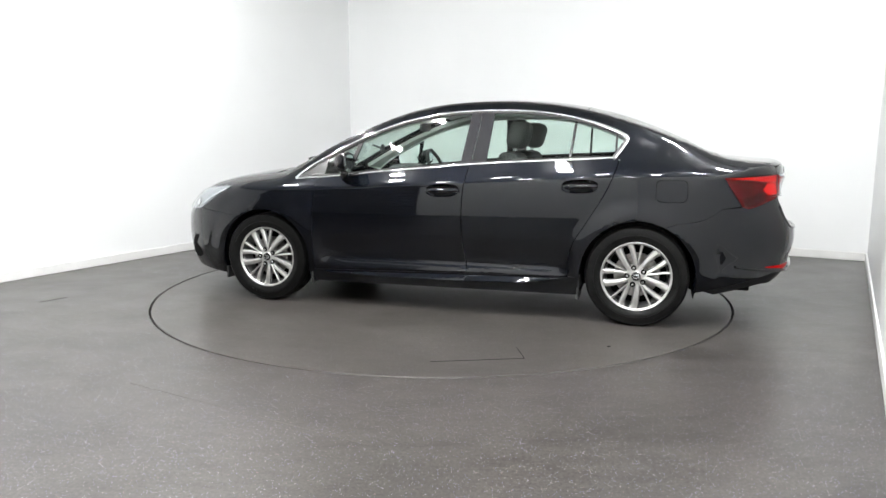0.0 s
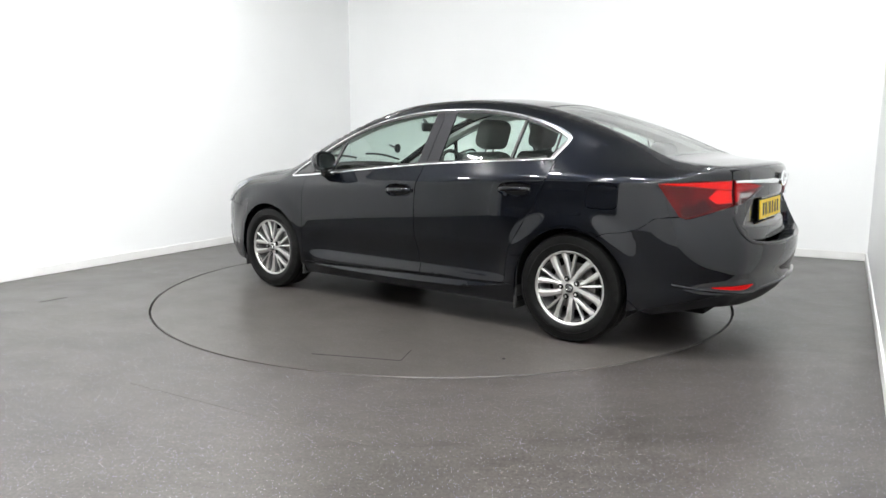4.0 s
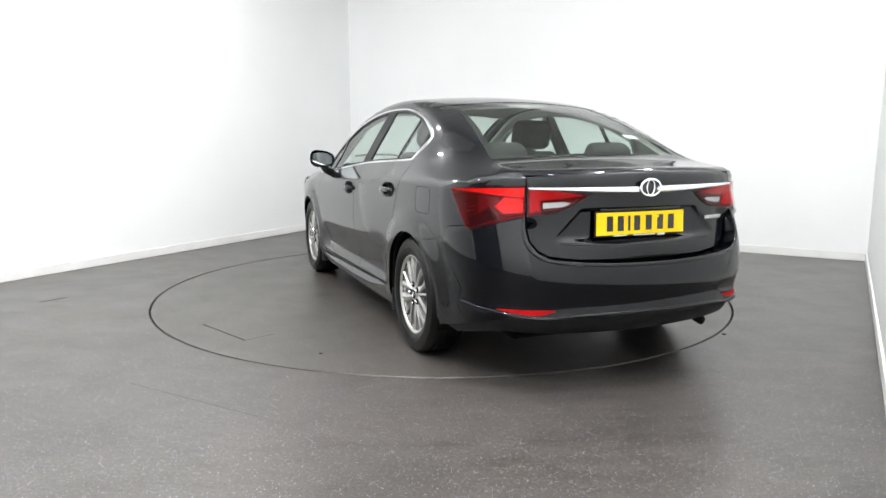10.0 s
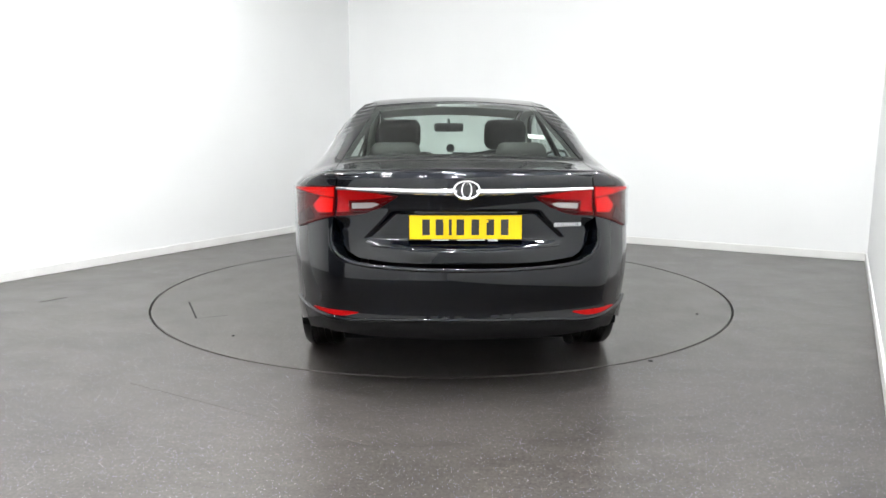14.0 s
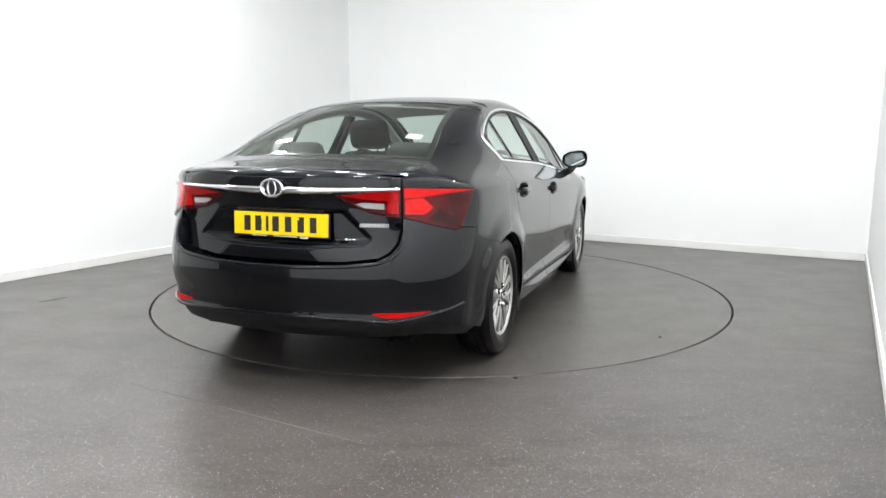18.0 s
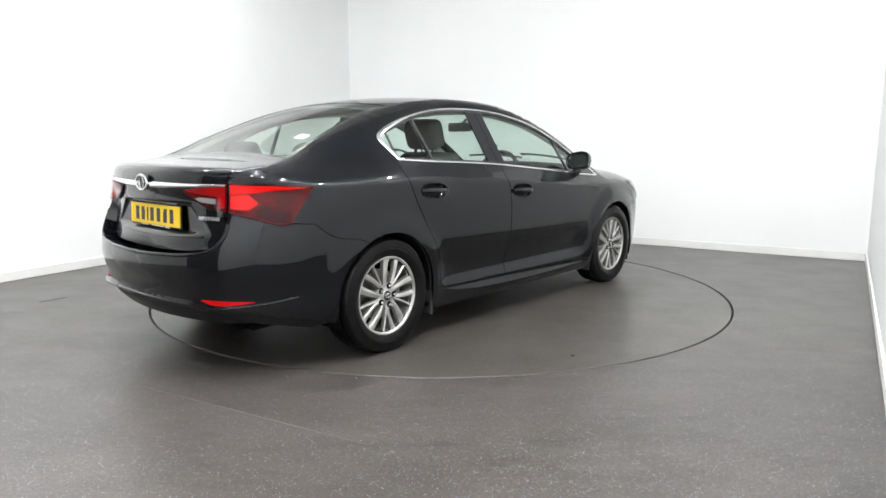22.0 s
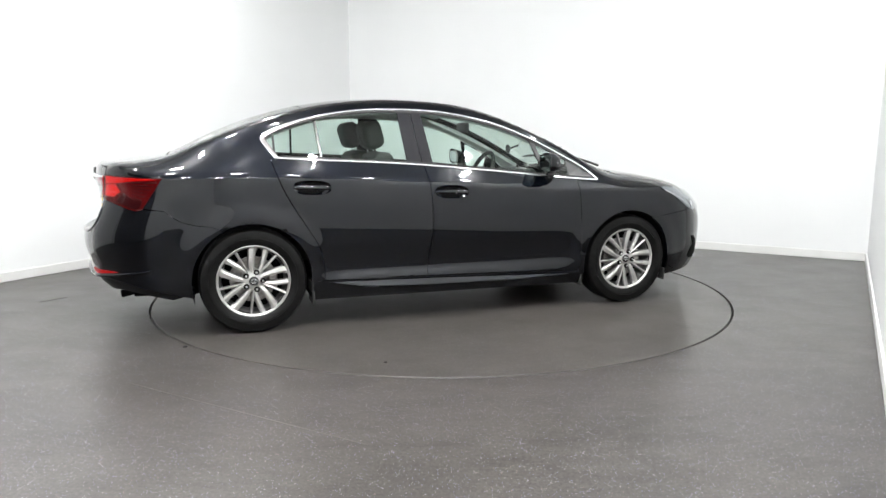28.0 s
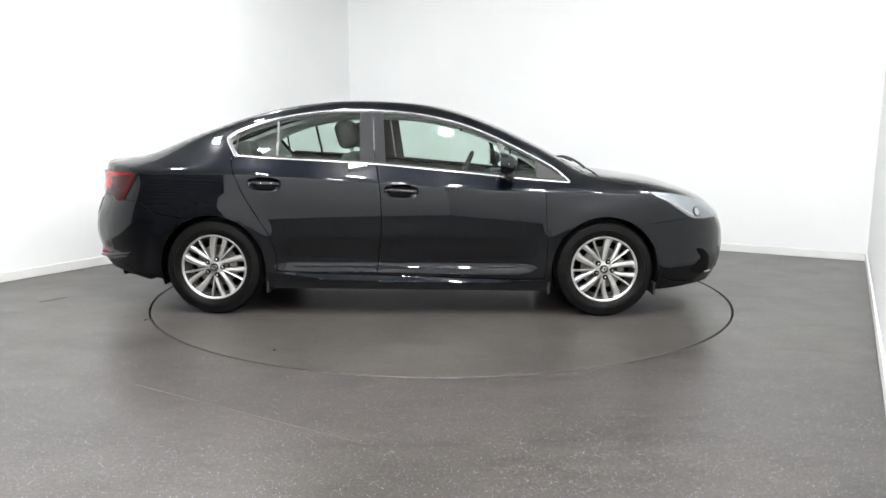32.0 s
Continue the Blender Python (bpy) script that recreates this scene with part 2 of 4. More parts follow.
part("backing", box_bm((3.3, 0.082, 0.0), (EW - 0.2, 0.1, 2.9), 0, ENTRY), REFLECTION_SHUTTER, shutter)

# skirting boards with a chamfered top
SK = "white gloss painted skirting board"
wall_between("baseboard_back", BACK_A, BACK_B, SK, -0.016, 0, 0.085, SKIRT, 0.005)
wall_between("baseboard_long", LONG_NEAR, BACK_A, SK, -0.016, 0, 0.085, SKIRT, 0.005)
wall_between("baseboard_near", BACK_B, SHORT_NEAR, SK, -0.016, 0, 0.085, SKIRT, 0.005)

# ceiling lights: short twin-tube fittings
def ceiling_light(u, v):
    top = tagged(new("ceiling_light"), "short white ceiling light fitting, lit", "ceiling light", "ceiling lights")
    m = ROOM @ Matrix.Translation((u, v, HIGH))
    part("case", box_bm((-0.10, -0.04, -0.05), (0.10, 0.04, 0.0), 0.006, m), CASE, top)
    part("diffuser", box_bm((-0.09, -0.03, -0.074), (0.09, 0.03, -0.051), 0.008, m), TUBE, top)


# the last three, unseen, are added to brighten the back corner and right side
for u, v in [(1.5 + 0.62 * k, 5.9 - 0.7 * (k % 2)) for k in range(8)] + [(u, 7.4) for u in (3.4, 4.4, 5.2, 6.0)] + [(1.2, 3.6), (6.0, 2.6), (6.1, 4.1)]:
    ceiling_light(u, v)

# a short joint line in the vinyl by the long wall
seam = part("floor_seam", box_bm((-0.10, -0.003, 0.0), (0.10, 0.003, 0.002), 0, Matrix.Translation((-2.97, 5.263, 0)) @ Matrix.Rotation(radians(54.4), 4, "Z")), GAP, None)
tagged(seam, "short dark joint in the vinyl floor", kind="structure")

# a worn lighter weld line across the vinyl in front of the turntable
weld = part("floor_weld", box_bm((-0.73, -0.003, 0.0), (0.73, 0.003, 0.0012), 0, Matrix.Translation((-0.939, 3.053, 0)) @ Matrix.Rotation(radians(-29.6), 4, "Z")), WELD, None)
tagged(weld, "thin pale weld line in the vinyl floor", kind="structure")

# turntable
turntable = tagged(new("turntable"), "round vehicle turntable flush with the floor, grey vinyl top", "turntable")
tv, tf = [], []
NT = 180
prof = [(0.0, 0.0), (0.8, 0.0), (1.6, 0.0), (RING - 0.012, 0.0), (RING - 0.009, -0.004), (RING - 0.009, -0.045)]
tv, tf = lathe(prof, NT, "z")
mesh_of("platter", tv, tf, DISC, turntable)
gv, gf = lathe([(RING - 0.05, -0.05), (RING + 0.04, -0.05)], NT, "z")
mesh_of("gap", gv, gf, GAP, turntable, label="dark gap round the turntable rim")



def groove(points, width):
    v, f = [], []
    for i in range(len(points) - 1):
        p, q = Vector(points[i]), Vector(points[i + 1])
        d = (q - p).normalized()
        n = Vector((-d.y, d.x)) * width / 2
        b = len(v)
        v += [(p.x - n.x, p.y - n.y, 0.0006), (q.x - n.x, q.y - n.y, 0.0006), (q.x + n.x, q.y + n.y, 0.0006), (p.x + n.x, p.y + n.y, 0.0006)]
        f.append((b, b + 1, b + 2, b + 3))
    return mesh_of("hatch_joint", v, f, GAP, turntable, label="dark joint round an access hatch")


groove([(-0.50, 1.91), (-0.99, 1.70)], 0.013)
groove([(-0.99, 1.70), (-0.91, 1.51)], 0.006)


def speck(x, y, r):
    v, f = lathe([(0.0, 0.006), (r * 0.7, 0.004), (r, 0.0)], 7, "z")
    mesh_of("grit", [(p[0] + x, p[1] + y, p[2]) for p in v], f, GAP, turntable, label="small dark speck of grit")


speck(-1.43, 1.33, 0.012)
speck(-0.93, -1.78, 0.012)
speck(-1.98, -1.12, 0.016)

# ---- the car's skin: x forward from the rear axle, y to the car's left, z up ----
def spline(pts):
    """A natural cubic through a few points (x, value)."""
    x = np.array([p[0] for p in pts], float)
    y = np.array([p[1] for p in pts], float)
    o = np.argsort(x)
    x, y = x[o], y[o]
    n = len(x)
    h = np.diff(x)
    A = np.eye(n)
    r = np.zeros(n)
    for i in range(1, n - 1):
        A[i, i - 1:i + 2] = h[i - 1], 2 * (h[i - 1] + h[i]), h[i]
        r[i] = 6 * ((y[i + 1] - y[i]) / h[i] - (y[i] - y[i - 1]) / h[i - 1])
    m = np.linalg.solve(A, r)

    def at(q):
        q = np.clip(np.asarray(q, float), x[0], x[-1])
        i = np.clip(np.searchsorted(x, q) - 1, 0, n - 2)
        a, b, d = x[i + 1] - q, q - x[i], h[i]
        return (m[i] * a ** 3 + m[i + 1] * b ** 3) / (6 * d) + (y[i] / d - m[i] * d / 6) * a + (y[i + 1] / d - m[i + 1] * d / 6) * b
    return at


def step(a, b, v):
    t = np.clip((np.asarray(v, float) - a) / (b - a), 0, 1)
    return t * t * (3 - 2 * t)


def smax(a, b, k):
    h = np.maximum(k - np.abs(a - b), 0) / k
    return np.maximum(a, b) + h * h * k / 4


# height of the top on the centre line
TOP = spline([(3.72, 0.60), (3.62, 0.735), (3.45, 0.84), (3.2, 0.922), (2.95, 0.968), (2.74, 0.995), (2.6, 1.022), (2.4, 1.118), (2.16, 1.243),
              (1.92, 1.348), (1.68, 1.431), (1.45, 1.480), (1.2, 1.502), (0.93, 1.507), (0.67, 1.494), (0.36, 1.448), (0.12, 1.386),
              (-0.1, 1.306), (-0.32, 1.206), (-0.44, 1.146), (-0.52, 1.118), (-0.64, 1.101), (-0.8, 1.088), (-0.93, 1.080), (-1.1, 1.07)])
CROWN = spline([(3.7, 0.18), (3.2, 0.09), (2.75, 0.07), (2.4, 0.09), (1.9, 0.10), (1.2, 0.09), (0.7, 0.10), (0.35, 0.12), (0.0, 0.12), (-0.3, 0.07), (-0.5, 0.035), (-0.7, 0.045), (-1.0, 0.05)])
# half-width of the middle section by height
WIDTH = spline([(0.1, 0.80), (0.16, 0.845), (0.22, 0.868), (0.3, 0.882), (0.42, 0.887), (0.55, 0.897), (0.68, 0.903), (0.8, 0.902), (0.88, 0.897), (0.91, 0.892), (0.93, 0.882), (0.96, 0.864),
                (1.05, 0.815), (1.15, 0.763), (1.25, 0.709), (1.35, 0.655), (1.45, 0.60), (1.6, 0.52)])
PLAN = spline([(3.8, -0.40), (3.6, -0.20), (3.4, -0.10), (3.2, -0.05), (2.9, -0.012), (2.5, 0.0), (1.3, 0.0), (0.4, 0.0), (0.0, -0.004), (-0.3, -0.018),
               (-0.6, -0.05), (-0.85, -0.10), (-1.1, -0.18)])
CABIN = spline([(3.6, -0.30), (2.9, -0.16), (2.45, -0.055), (2.0, -0.01), (1.4, 0.0), (0.6, -0.002), (0.1, -0.018), (-0.2, -0.075), (-0.5, -0.14), (-0.9, -0.17)])
TAIL = spline([(0.15, -0.80), (0.25, -0.93), (0.33, -1.005), (0.38, -1.02), (0.42, -1.015), (0.5, -1.035), (0.58, -1.045), (0.66, -1.035), (0.76, -1.0),
               (0.86, -0.96), (0.93, -0.945), (0.985, -0.948), (1.02, -0.945), (1.05, -0.936), (1.075, -0.920), (1.2, -0.82)])
BOOT = spline([(0.6, -0.985), (0.66, -0.962), (0.72, -0.944), (0.8, -0.930), (0.88, -0.926), (0.93, -0.932), (0.985, -0.946), (1.02, -0.945), (1.05, -0.936), (1.075, -0.920), (1.2, -0.82)])
NOSE = spline([(0.1, 3.50), (0.22, 3.62), (0.32, 3.67), (0.45, 3.69), (0.55, 3.69), (0.66, 3.675), (0.74, 3.64), (0.9, 3.55)])


# height of the shoulder crease along the car
CREASE = spline([(3.6, 0.84), (3.2, 0.85), (2.6, 0.86), (2.16, 0.872), (1.75, 0.90), (0.9, 0.95), (0.6, 0.97), (0.2, 0.99), (-0.1, 1.0), (-0.5, 1.005), (-1.0, 1.0)])


def half_width(x, z):
    back = step(1.2, 0.6, x)
    lift = (CREASE(x) - 0.92) * step(0.62, 0.88, z) * step(1.40, 1.0, z)
    w = WIDTH(z - lift) + PLAN(x) + CABIN(x) * (step(0.86, 1.12, z) * (1 - back) + step(0.97, 1.2, z) * back)
    # hollow above the sill, flared arches
    inner = step(0.34, 0.62, x) * step(2.32, 2.05, x)
    w = w - 0.026 * inner * step(0.300, 0.37, z) * step(0.56, 0.39, z)
    for ax in (0.0, 2.70):
        r = np.hypot(x - ax, z - 0.333)
        w = w + 0.016 * step(0.52, 0.385, r) * step(0.15, 0.36, z)
    return w


def plate_recess(y, z):
    """How far the boot's skin gives way to the hollow round the plate, 0 to 1."""
    a = np.abs(y)
    edge = np.minimum(0.355 + np.clip(0.87 - z, 0, 1) * 1.05, 0.50)
    return step(edge + 0.015, edge - 0.03, a) * step(0.890, 0.868, z)


def field(x, y, z, recess=False):
    """Below nought inside the car's skin."""
    a = np.abs(y)
    side = a - half_width(x, z)
    top = z - (TOP(x) - CROWN(x) * a * a - 0.35 * np.maximum(a - 0.62, 0) ** 2)
    bow = 0.27 * a * a + 0.35 * np.maximum(a - 0.45, 0) ** 2
    if recess:
        flush = step(0.52, 0.60, a) * step(0.79, 0.87, z)
        back = BOOT(z) + (TAIL(z) - BOOT(z)) * flush + bow
        hollow = -0.884 + 0.06 * a * a - 0.062 * step(0.76, 0.69, z)
        deep = hollow - back
        back = back + 0.5 * (deep + np.sqrt(deep * deep + 1.5e-4)) * plate_recess(y, z)
    else:
        back = TAIL(z) + bow
    rear = (back - x) * 0.97
    front = x - (NOSE(z) - 0.22 * a * a - 0.9 * np.maximum(a - 0.35, 0) ** 2)
    k = 0.05 + 0.06 * step(2.3, 2.8, x) + 0.03 * step(0.2, -0.4, x)
    f = smax(side, top, k)
    f = smax(f, rear, 0.035 + 0.20 * step(0.45, 0.75, a) * step(1.07, 0.95, z) + 0.02 * step(0.4, 0.8, a))
    return smax(f, front, 0.16)


PIV, XR, XF, RHO = 0.30, -0.30, 3.05, 0.55
QUARTER = RHO * math.pi / 2


def round_rays(s):
    """The perimeter coordinate s: x along the flank; past either end it turns the corner and crosses to the other flank."""
    s = np.asarray(s, float)
    bx, by = np.clip(s, XR, XF), np.full_like(s, PIV)
    dx, dy = np.zeros_like(s), np.ones_like(s)
    for end, sign in ((XR, -1.0), (XF, 1.0)):
        q = (s - end) * sign
        c1 = (q > 0) & (q <= QUARTER)
        a = q / RHO
        dx, dy = np.where(c1, sign * np.sin(a), dx), np.where(c1, np.cos(a), dy)
        mid = (q > QUARTER) & (q <= QUARTER + 2 * PIV)
        by = np.where(mid, PIV - (q - QUARTER), by)
        dx, dy = np.where(mid, sign, dx), np.where(mid, 0.0, dy)
        c2 = (q > QUARTER + 2 * PIV) & (q <= 2 * QUARTER + 2 * PIV)
        b = (q - QUARTER - 2 * PIV) / RHO
        by = np.where(c2, -PIV, by)
        dx, dy = np.where(c2, sign * np.cos(b), dx), np.where(c2, -np.sin(b), dy)
        far = q > 2 * QUARTER + 2 * PIV
        bx, by = np.where(far, end - sign * (q - 2 * QUARTER - 2 * PIV), bx), np.where(far, -PIV, by)
        dx, dy = np.where(far, 0.0, dx), np.where(far, -1.0, dy)
    return bx, by, dx, dy


def bisect(f, far):
    lo, hi = np.zeros_like(far), far.copy()
    for _ in range(30):
        m = (lo + hi) / 2
        inside = f(m) < 0
        lo, hi = np.where(inside, m, lo), np.where(inside, hi, m)
    return (lo + hi) / 2


def from_side(s, z, recess=False):
    bx, by, dx, dy = round_rays(s)
    z = np.asarray(z, float)
    d = bisect(lambda t: field(bx + dx * t, by + dy * t, z, recess), np.full(len(z), 1.6))
    return np.stack([bx + dx * d, by + dy * d, z], 1)


def from_top(x, y, recess=False):
    x, y = np.asarray(x, float), np.asarray(y, float)
    base = np.where(x < -0.6, 1.02, 0.5)
    d = bisect(lambda t: field(x, y, base + t, recess), np.full(len(x), 1.4))
    return np.stack([x, y, base + d], 1)


def normals(P, recess=False):
    e = 1e-3
    g = np.stack([field(*(P + d).T, recess) - field(*(P - d).T, recess) for d in np.eye(3) * e], 1)
    return g / np.maximum(np.linalg.norm(g, axis=1, keepdims=True), 1e-9)


def sr(x, y):
    """Perimeter coordinate of a place on the tail."""
    if x > XR:
        return x
    if abs(y) < PIV:
        return XR - (QUARTER + PIV - y)
    q = RHO * math.atan2(XR - x, abs(y) - PIV)
    return XR - (q if y > 0 else 2 * QUARTER + 2 * PIV - q)


def sy(y):
    return sr(-0.93 + 0.27 * y * y + 0.35 * max(abs(y) - 0.45, 0) ** 2, y)


def sf(x, y):
    """The same on the nose."""
    if x < XF:
        return x
    if abs(y) < PIV:
        return XF + QUARTER + PIV - y
    q = RHO * math.atan2(x - XF, abs(y) - PIV)
    return XF + (q if y > 0 else 2 * QUARTER + 2 * PIV - q)


def across(s, end=XR):
    """The mirror image of s on the other side of the car, for pieces that go round an end."""
    return 2 * end - s + (-1 if end == XR else 1) * (2 * QUARTER + 2 * PIV)


def mirrored(half, end=XR):
    """Closes a half outline, from the flank to the centre, into a whole one."""
    return half + [(across(s, end), z) for s, z in reversed(half)]


def dense(loop, gap, closed=True):
    out = []
    n = len(loop)
    for i in range(n if closed else n - 1):
        a, b = np.array(loop[i], float), np.array(loop[(i + 1) % n], float)
        k = max(1, int(math.ceil(np.hypot(*(b - a)) / gap)))
        out += [tuple(a + (b - a) * j / k) for j in range(k)]
    if not closed:
        out.append(tuple(loop[-1]))
    return out


def curve(pts, gap=0.03, closed=False):
    """A smooth line through points (Catmull-Rom)."""
    P = [np.array(p, float) for p in pts]
    n = len(P)
    out = []
    for i in range(n if closed else n - 1):
        p0, p1, p2, p3 = (P[(i + k) % n] if closed else P[min(max(i + k, 0), n - 1)] for k in (-1, 0, 1, 2))
        k = max(1, int(np.linalg.norm(p2 - p1) / gap))
        for j in range(k):
            t = j / k
            out.append(tuple(0.5 * (2 * p1 + (p2 - p0) * t + (2 * p0 - 5 * p1 + 4 * p2 - p3) * t * t + (3 * p1 - p0 - 3 * p2 + p3) * t ** 3)))
    if not closed:
        out.append(tuple(P[-1]))
    return out


def within(pts, loops):
    inside = np.zeros(len(pts), bool)
    x, y = pts[:, 0], pts[:, 1]
    for loop in loops:
        L = np.array(loop)
        for (x0, y0), (x1, y1) in zip(L, np.roll(L, -1, 0)):
            if y0 == y1:
                continue
            hit = ((y0 > y) != (y1 > y)) & (x < (x1 - x0) * (y - y0) / (y1 - y0) + x0)
            inside ^= hit
    return inside


from mathutils.geometry import delaunay_2d_cdt


class Skin:
    """Collects patches of the car's skin into one mesh with true surface normals."""

    def __init__(self):
        self.v, self.n, self.f = [], [], []

    def patch(self, loops, way="side", gap=0.03, out=0.0, lip=0.014, recess=False, flip=False):
        loops = [dense(l, gap * 0.7) for l in loops]
        allp = np.concatenate([np.array(l) for l in loops])
        lo, hi = allp.min(0), allp.max(0)
        gx, gy = np.meshgrid(np.arange(lo[0] + gap / 2, hi[0], gap), np.arange(lo[1] + gap / 2, hi[1], gap))
        grid = np.stack([gx.ravel(), gy.ravel()], 1)
        grid = grid[within(grid, loops)] if len(grid) else grid
        if len(grid):
            d = np.min(np.hypot(grid[:, None, 0] - allp[None, :, 0], grid[:, None, 1] - allp[None, :, 1]), axis=1)
            grid = grid[d > gap * 0.45]
        edges, base = [], 0
        for l in loops:
            edges += [(base + i, base + (i + 1) % len(l)) for i in range(len(l))]
            base += len(l)
        pts = [Vector(p) for p in allp] + [Vector(p) for p in grid]
        vs, es, fs, *_ = delaunay_2d_cdt(pts, edges, [], 0, 1e-7)
        uv = np.array([tuple(p) for p in vs])
        tri = np.array([f for f in fs if len(f) == 3])
        keep = within(uv[tri].mean(1), loops)
        tri = tri[keep]
        P = from_side(uv[:, 0], uv[:, 1], recess) if way == "side" else from_top(uv[:, 0], uv[:, 1], recess)
        N = normals(P, recess)
        lift = out(uv)[:, None] if callable(out) else out
        P = P + N * lift
        if callable(out):
            g = np.cross(P[tri[:, 1]] - P[tri[:, 0]], P[tri[:, 2]] - P[tri[:, 0]])
            g = g * np.where((g * N[tri[:, 0]]).sum(1) < 0, -1.0, 1.0)[:, None]
            M = np.zeros_like(P)
            for k in range(3):
                np.add.at(M, tri[:, k], g)
            N = M / np.maximum(np.linalg.norm(M, axis=1, keepdims=True), 1e-12)
        face_n = np.cross(P[tri[:, 1]] - P[tri[:, 0]], P[tri[:, 2]] - P[tri[:, 0]])
        bad = (face_n * N[tri[:, 0]]).sum(1) < 0
        tri[bad] = tri[bad][:, ::-1]
        if flip:
            P, N = P * (1, -1, 1), N * (1, -1, 1)
            tri = tri[:, ::-1]
        b = len(self.v)
        self.v += P.tolist()
        self.n += N.tolist()
        self.f += (tri + b).tolist()
        if lip:
            count = {}
            for t in tri.tolist():
                for i in range(3):
                    e = (t[i], t[(i + 1) % 3])
                    count[e] = 1
            rim = [e for e in count if (e[1], e[0]) not in count]
            for i, j in rim:
                k = len(self.v)
                a, c = P[i], P[j]
                mid = np.cross(c - a, N[i])
                mid = mid / (np.linalg.norm(mid) + 1e-9)
                self.v += [a.tolist(), c.tolist(), (c - N[j] * lip).tolist(), (a - N[i] * lip).tolist()]
                self.n += [mid.tolist()] * 4
                self.f.append([k + 1, k, k + 3, k + 2])
        return self

    def strip(self, line, width, way="side", out=0.004, lip=0.006, flip=False, recess=False):
        """A moulding of some width that lies along a line on the skin."""
        L = np.array(line, float)
        P = from_side(L[:, 0], L[:, 1], recess) if way == "side" else from_top(L[:, 0], L[:, 1], recess)
        N = normals(P, recess)
        t = np.gradient(P, axis=0)
        t /= np.linalg.norm(t, axis=1, keepdims=True) + 1e-9
        B = np.cross(N, t)
        w = np.broadcast_to(np.asarray(width, float), (len(L),))[:, None] / 2
        rows = [(-1.0, -lip), (-1.0, out * 0.4), (-0.6, out), (0.6, out), (1.0, out * 0.4), (1.0, -lip)]
        nn = [(-1, 0), (-0.8, 0.6), (-0.35, 0.94), (0.35, 0.94), (0.8, 0.6), (1, 0)]
        b = len(self.v)
        m = len(L)
        for (u, h), (nb, nh) in zip(rows, nn):
            Q, M = P + B * w * u + N * h, B * nb + N * nh
            if flip:
                Q, M = Q * (1, -1, 1), M * (1, -1, 1)
            self.v += Q.tolist()
            self.n += M.tolist()
        for r in range(5):
            for i in range(m - 1):
                q = [b + r * m + i, b + r * m + i + 1, b + (r + 1) * m + i + 1, b + (r + 1) * m + i]
                c = [np.array(self.v[k]) for k in q]
                facing = float(np.dot(np.cross(c[2] - c[0], c[3] - c[1]), np.array(self.n[q[0]]) + np.array(self.n[q[2]])))
                self.f.append(q if facing > 0 else q[::-1])
        return self

    def made(self, name, material, parent, label=""):
        me = bpy.data.meshes.new(name)
        me.from_pydata(self.v, [], self.f)
        me.materials.append(material)
        me.shade_smooth()
        me.normals_split_custom_set_from_vertices([tuple(n) for n in self.n])
        ob = new(name, me)
        ob.parent = parent
        if label:
            tagged(ob, label)
        return ob


# ---- the car ----
car = tagged(new("saloon_car"), "black metallic saloon car with chrome window trim, on the turntable", "car")

# lines of the side view (x, z)
BELT = [(2.455, 0.925), (2.11, 0.952), (1.84, 0.98), (1.5, 1.012), (1.13, 1.045), (0.67, 1.072), (0.3, 1.09), (0.17, 1.098)]
ARCH_TOP = [(2.455, 0.93), (2.36, 1.015), (2.17, 1.12), (1.95, 1.228), (1.73, 1.315), (1.51, 1.37), (1.3, 1.402), (1.06, 1.415), (0.78, 1.41), (0.55, 1.382),
            (0.36, 1.34), (0.21, 1.29), (0.125, 1.25), (0.095, 1.222), (0.115, 1.18), (0.17, 1.10)]
upper = curve(ARCH_TOP, 0.02)
belt_z = spline(BELT)
upper_z = spline(ARCH_TOP[:12])
# seam between the sides and the glass, roof and lids (x, half-width)
EDGE = spline([(2.66, 0.66), (2.4, 0.625), (2.0, 0.58), (1.6, 0.56), (1.2, 0.56), (0.8, 0.545), (0.4, 0.50), (0.0, 0.53), (-0.3, 0.585), (-0.48, 0.618), (-0.7, 0.625), (-0.95, 0.62)])
BONNET = spline([(2.5, 0.67), (2.66, 0.735), (2.9, 0.765), (3.2, 0.725), (3.4, 0.645), (3.52, 0.52), (3.6, 0.35), (3.63, 0.2)])


def seam_line(f, x0, x1, n, where):
    xs = np.linspace(x0, x1, n)
    zs = from_top(xs, f(xs))[:, 2]
    return [(where(float(x), float(f(x))), float(z)) for x, z in zip(xs, zs)]


WHEEL_R = 0.333
ARCH_R = 0.366
SILL = 0.185
G = 0.003     # half a shut line


def arch(cx, a0, a1, n=26):
    return [(cx + ARCH_R * math.cos(radians(a0 + (a1 - a0) * i / n)), WHEEL_R + ARCH_R * math.sin(radians(a0 + (a1 - a0) * i / n))) for i in range(n + 1)]


def flank(x, y=0.86):
    return sr(x, y) if x < 1.5 else sf(x, y)


DOOR_F = [(2.285, 0.937), (2.285, 0.86), (2.30, 0.63), (2.305, 0.40), (2.29, 0.268)]
DOOR_M = [(1.135, 1.043), (1.165, 0.86), (1.172, 0.63), (1.155, 0.45), (1.135, 0.298)]
DOOR_R = [(0.135, 1.095), (0.15, 1.03), (0.215, 0.87), (0.335, 0.665), (0.41, 0.54), (0.44, 0.42), (0.445, 0.315)]
front_line, mid_line, rear_line = curve(DOOR_F, 0.02), curve(DOOR_M, 0.02), curve(DOOR_R, 0.02)


def shift(line, d):
    return [(x + d, z) for x, z in line]


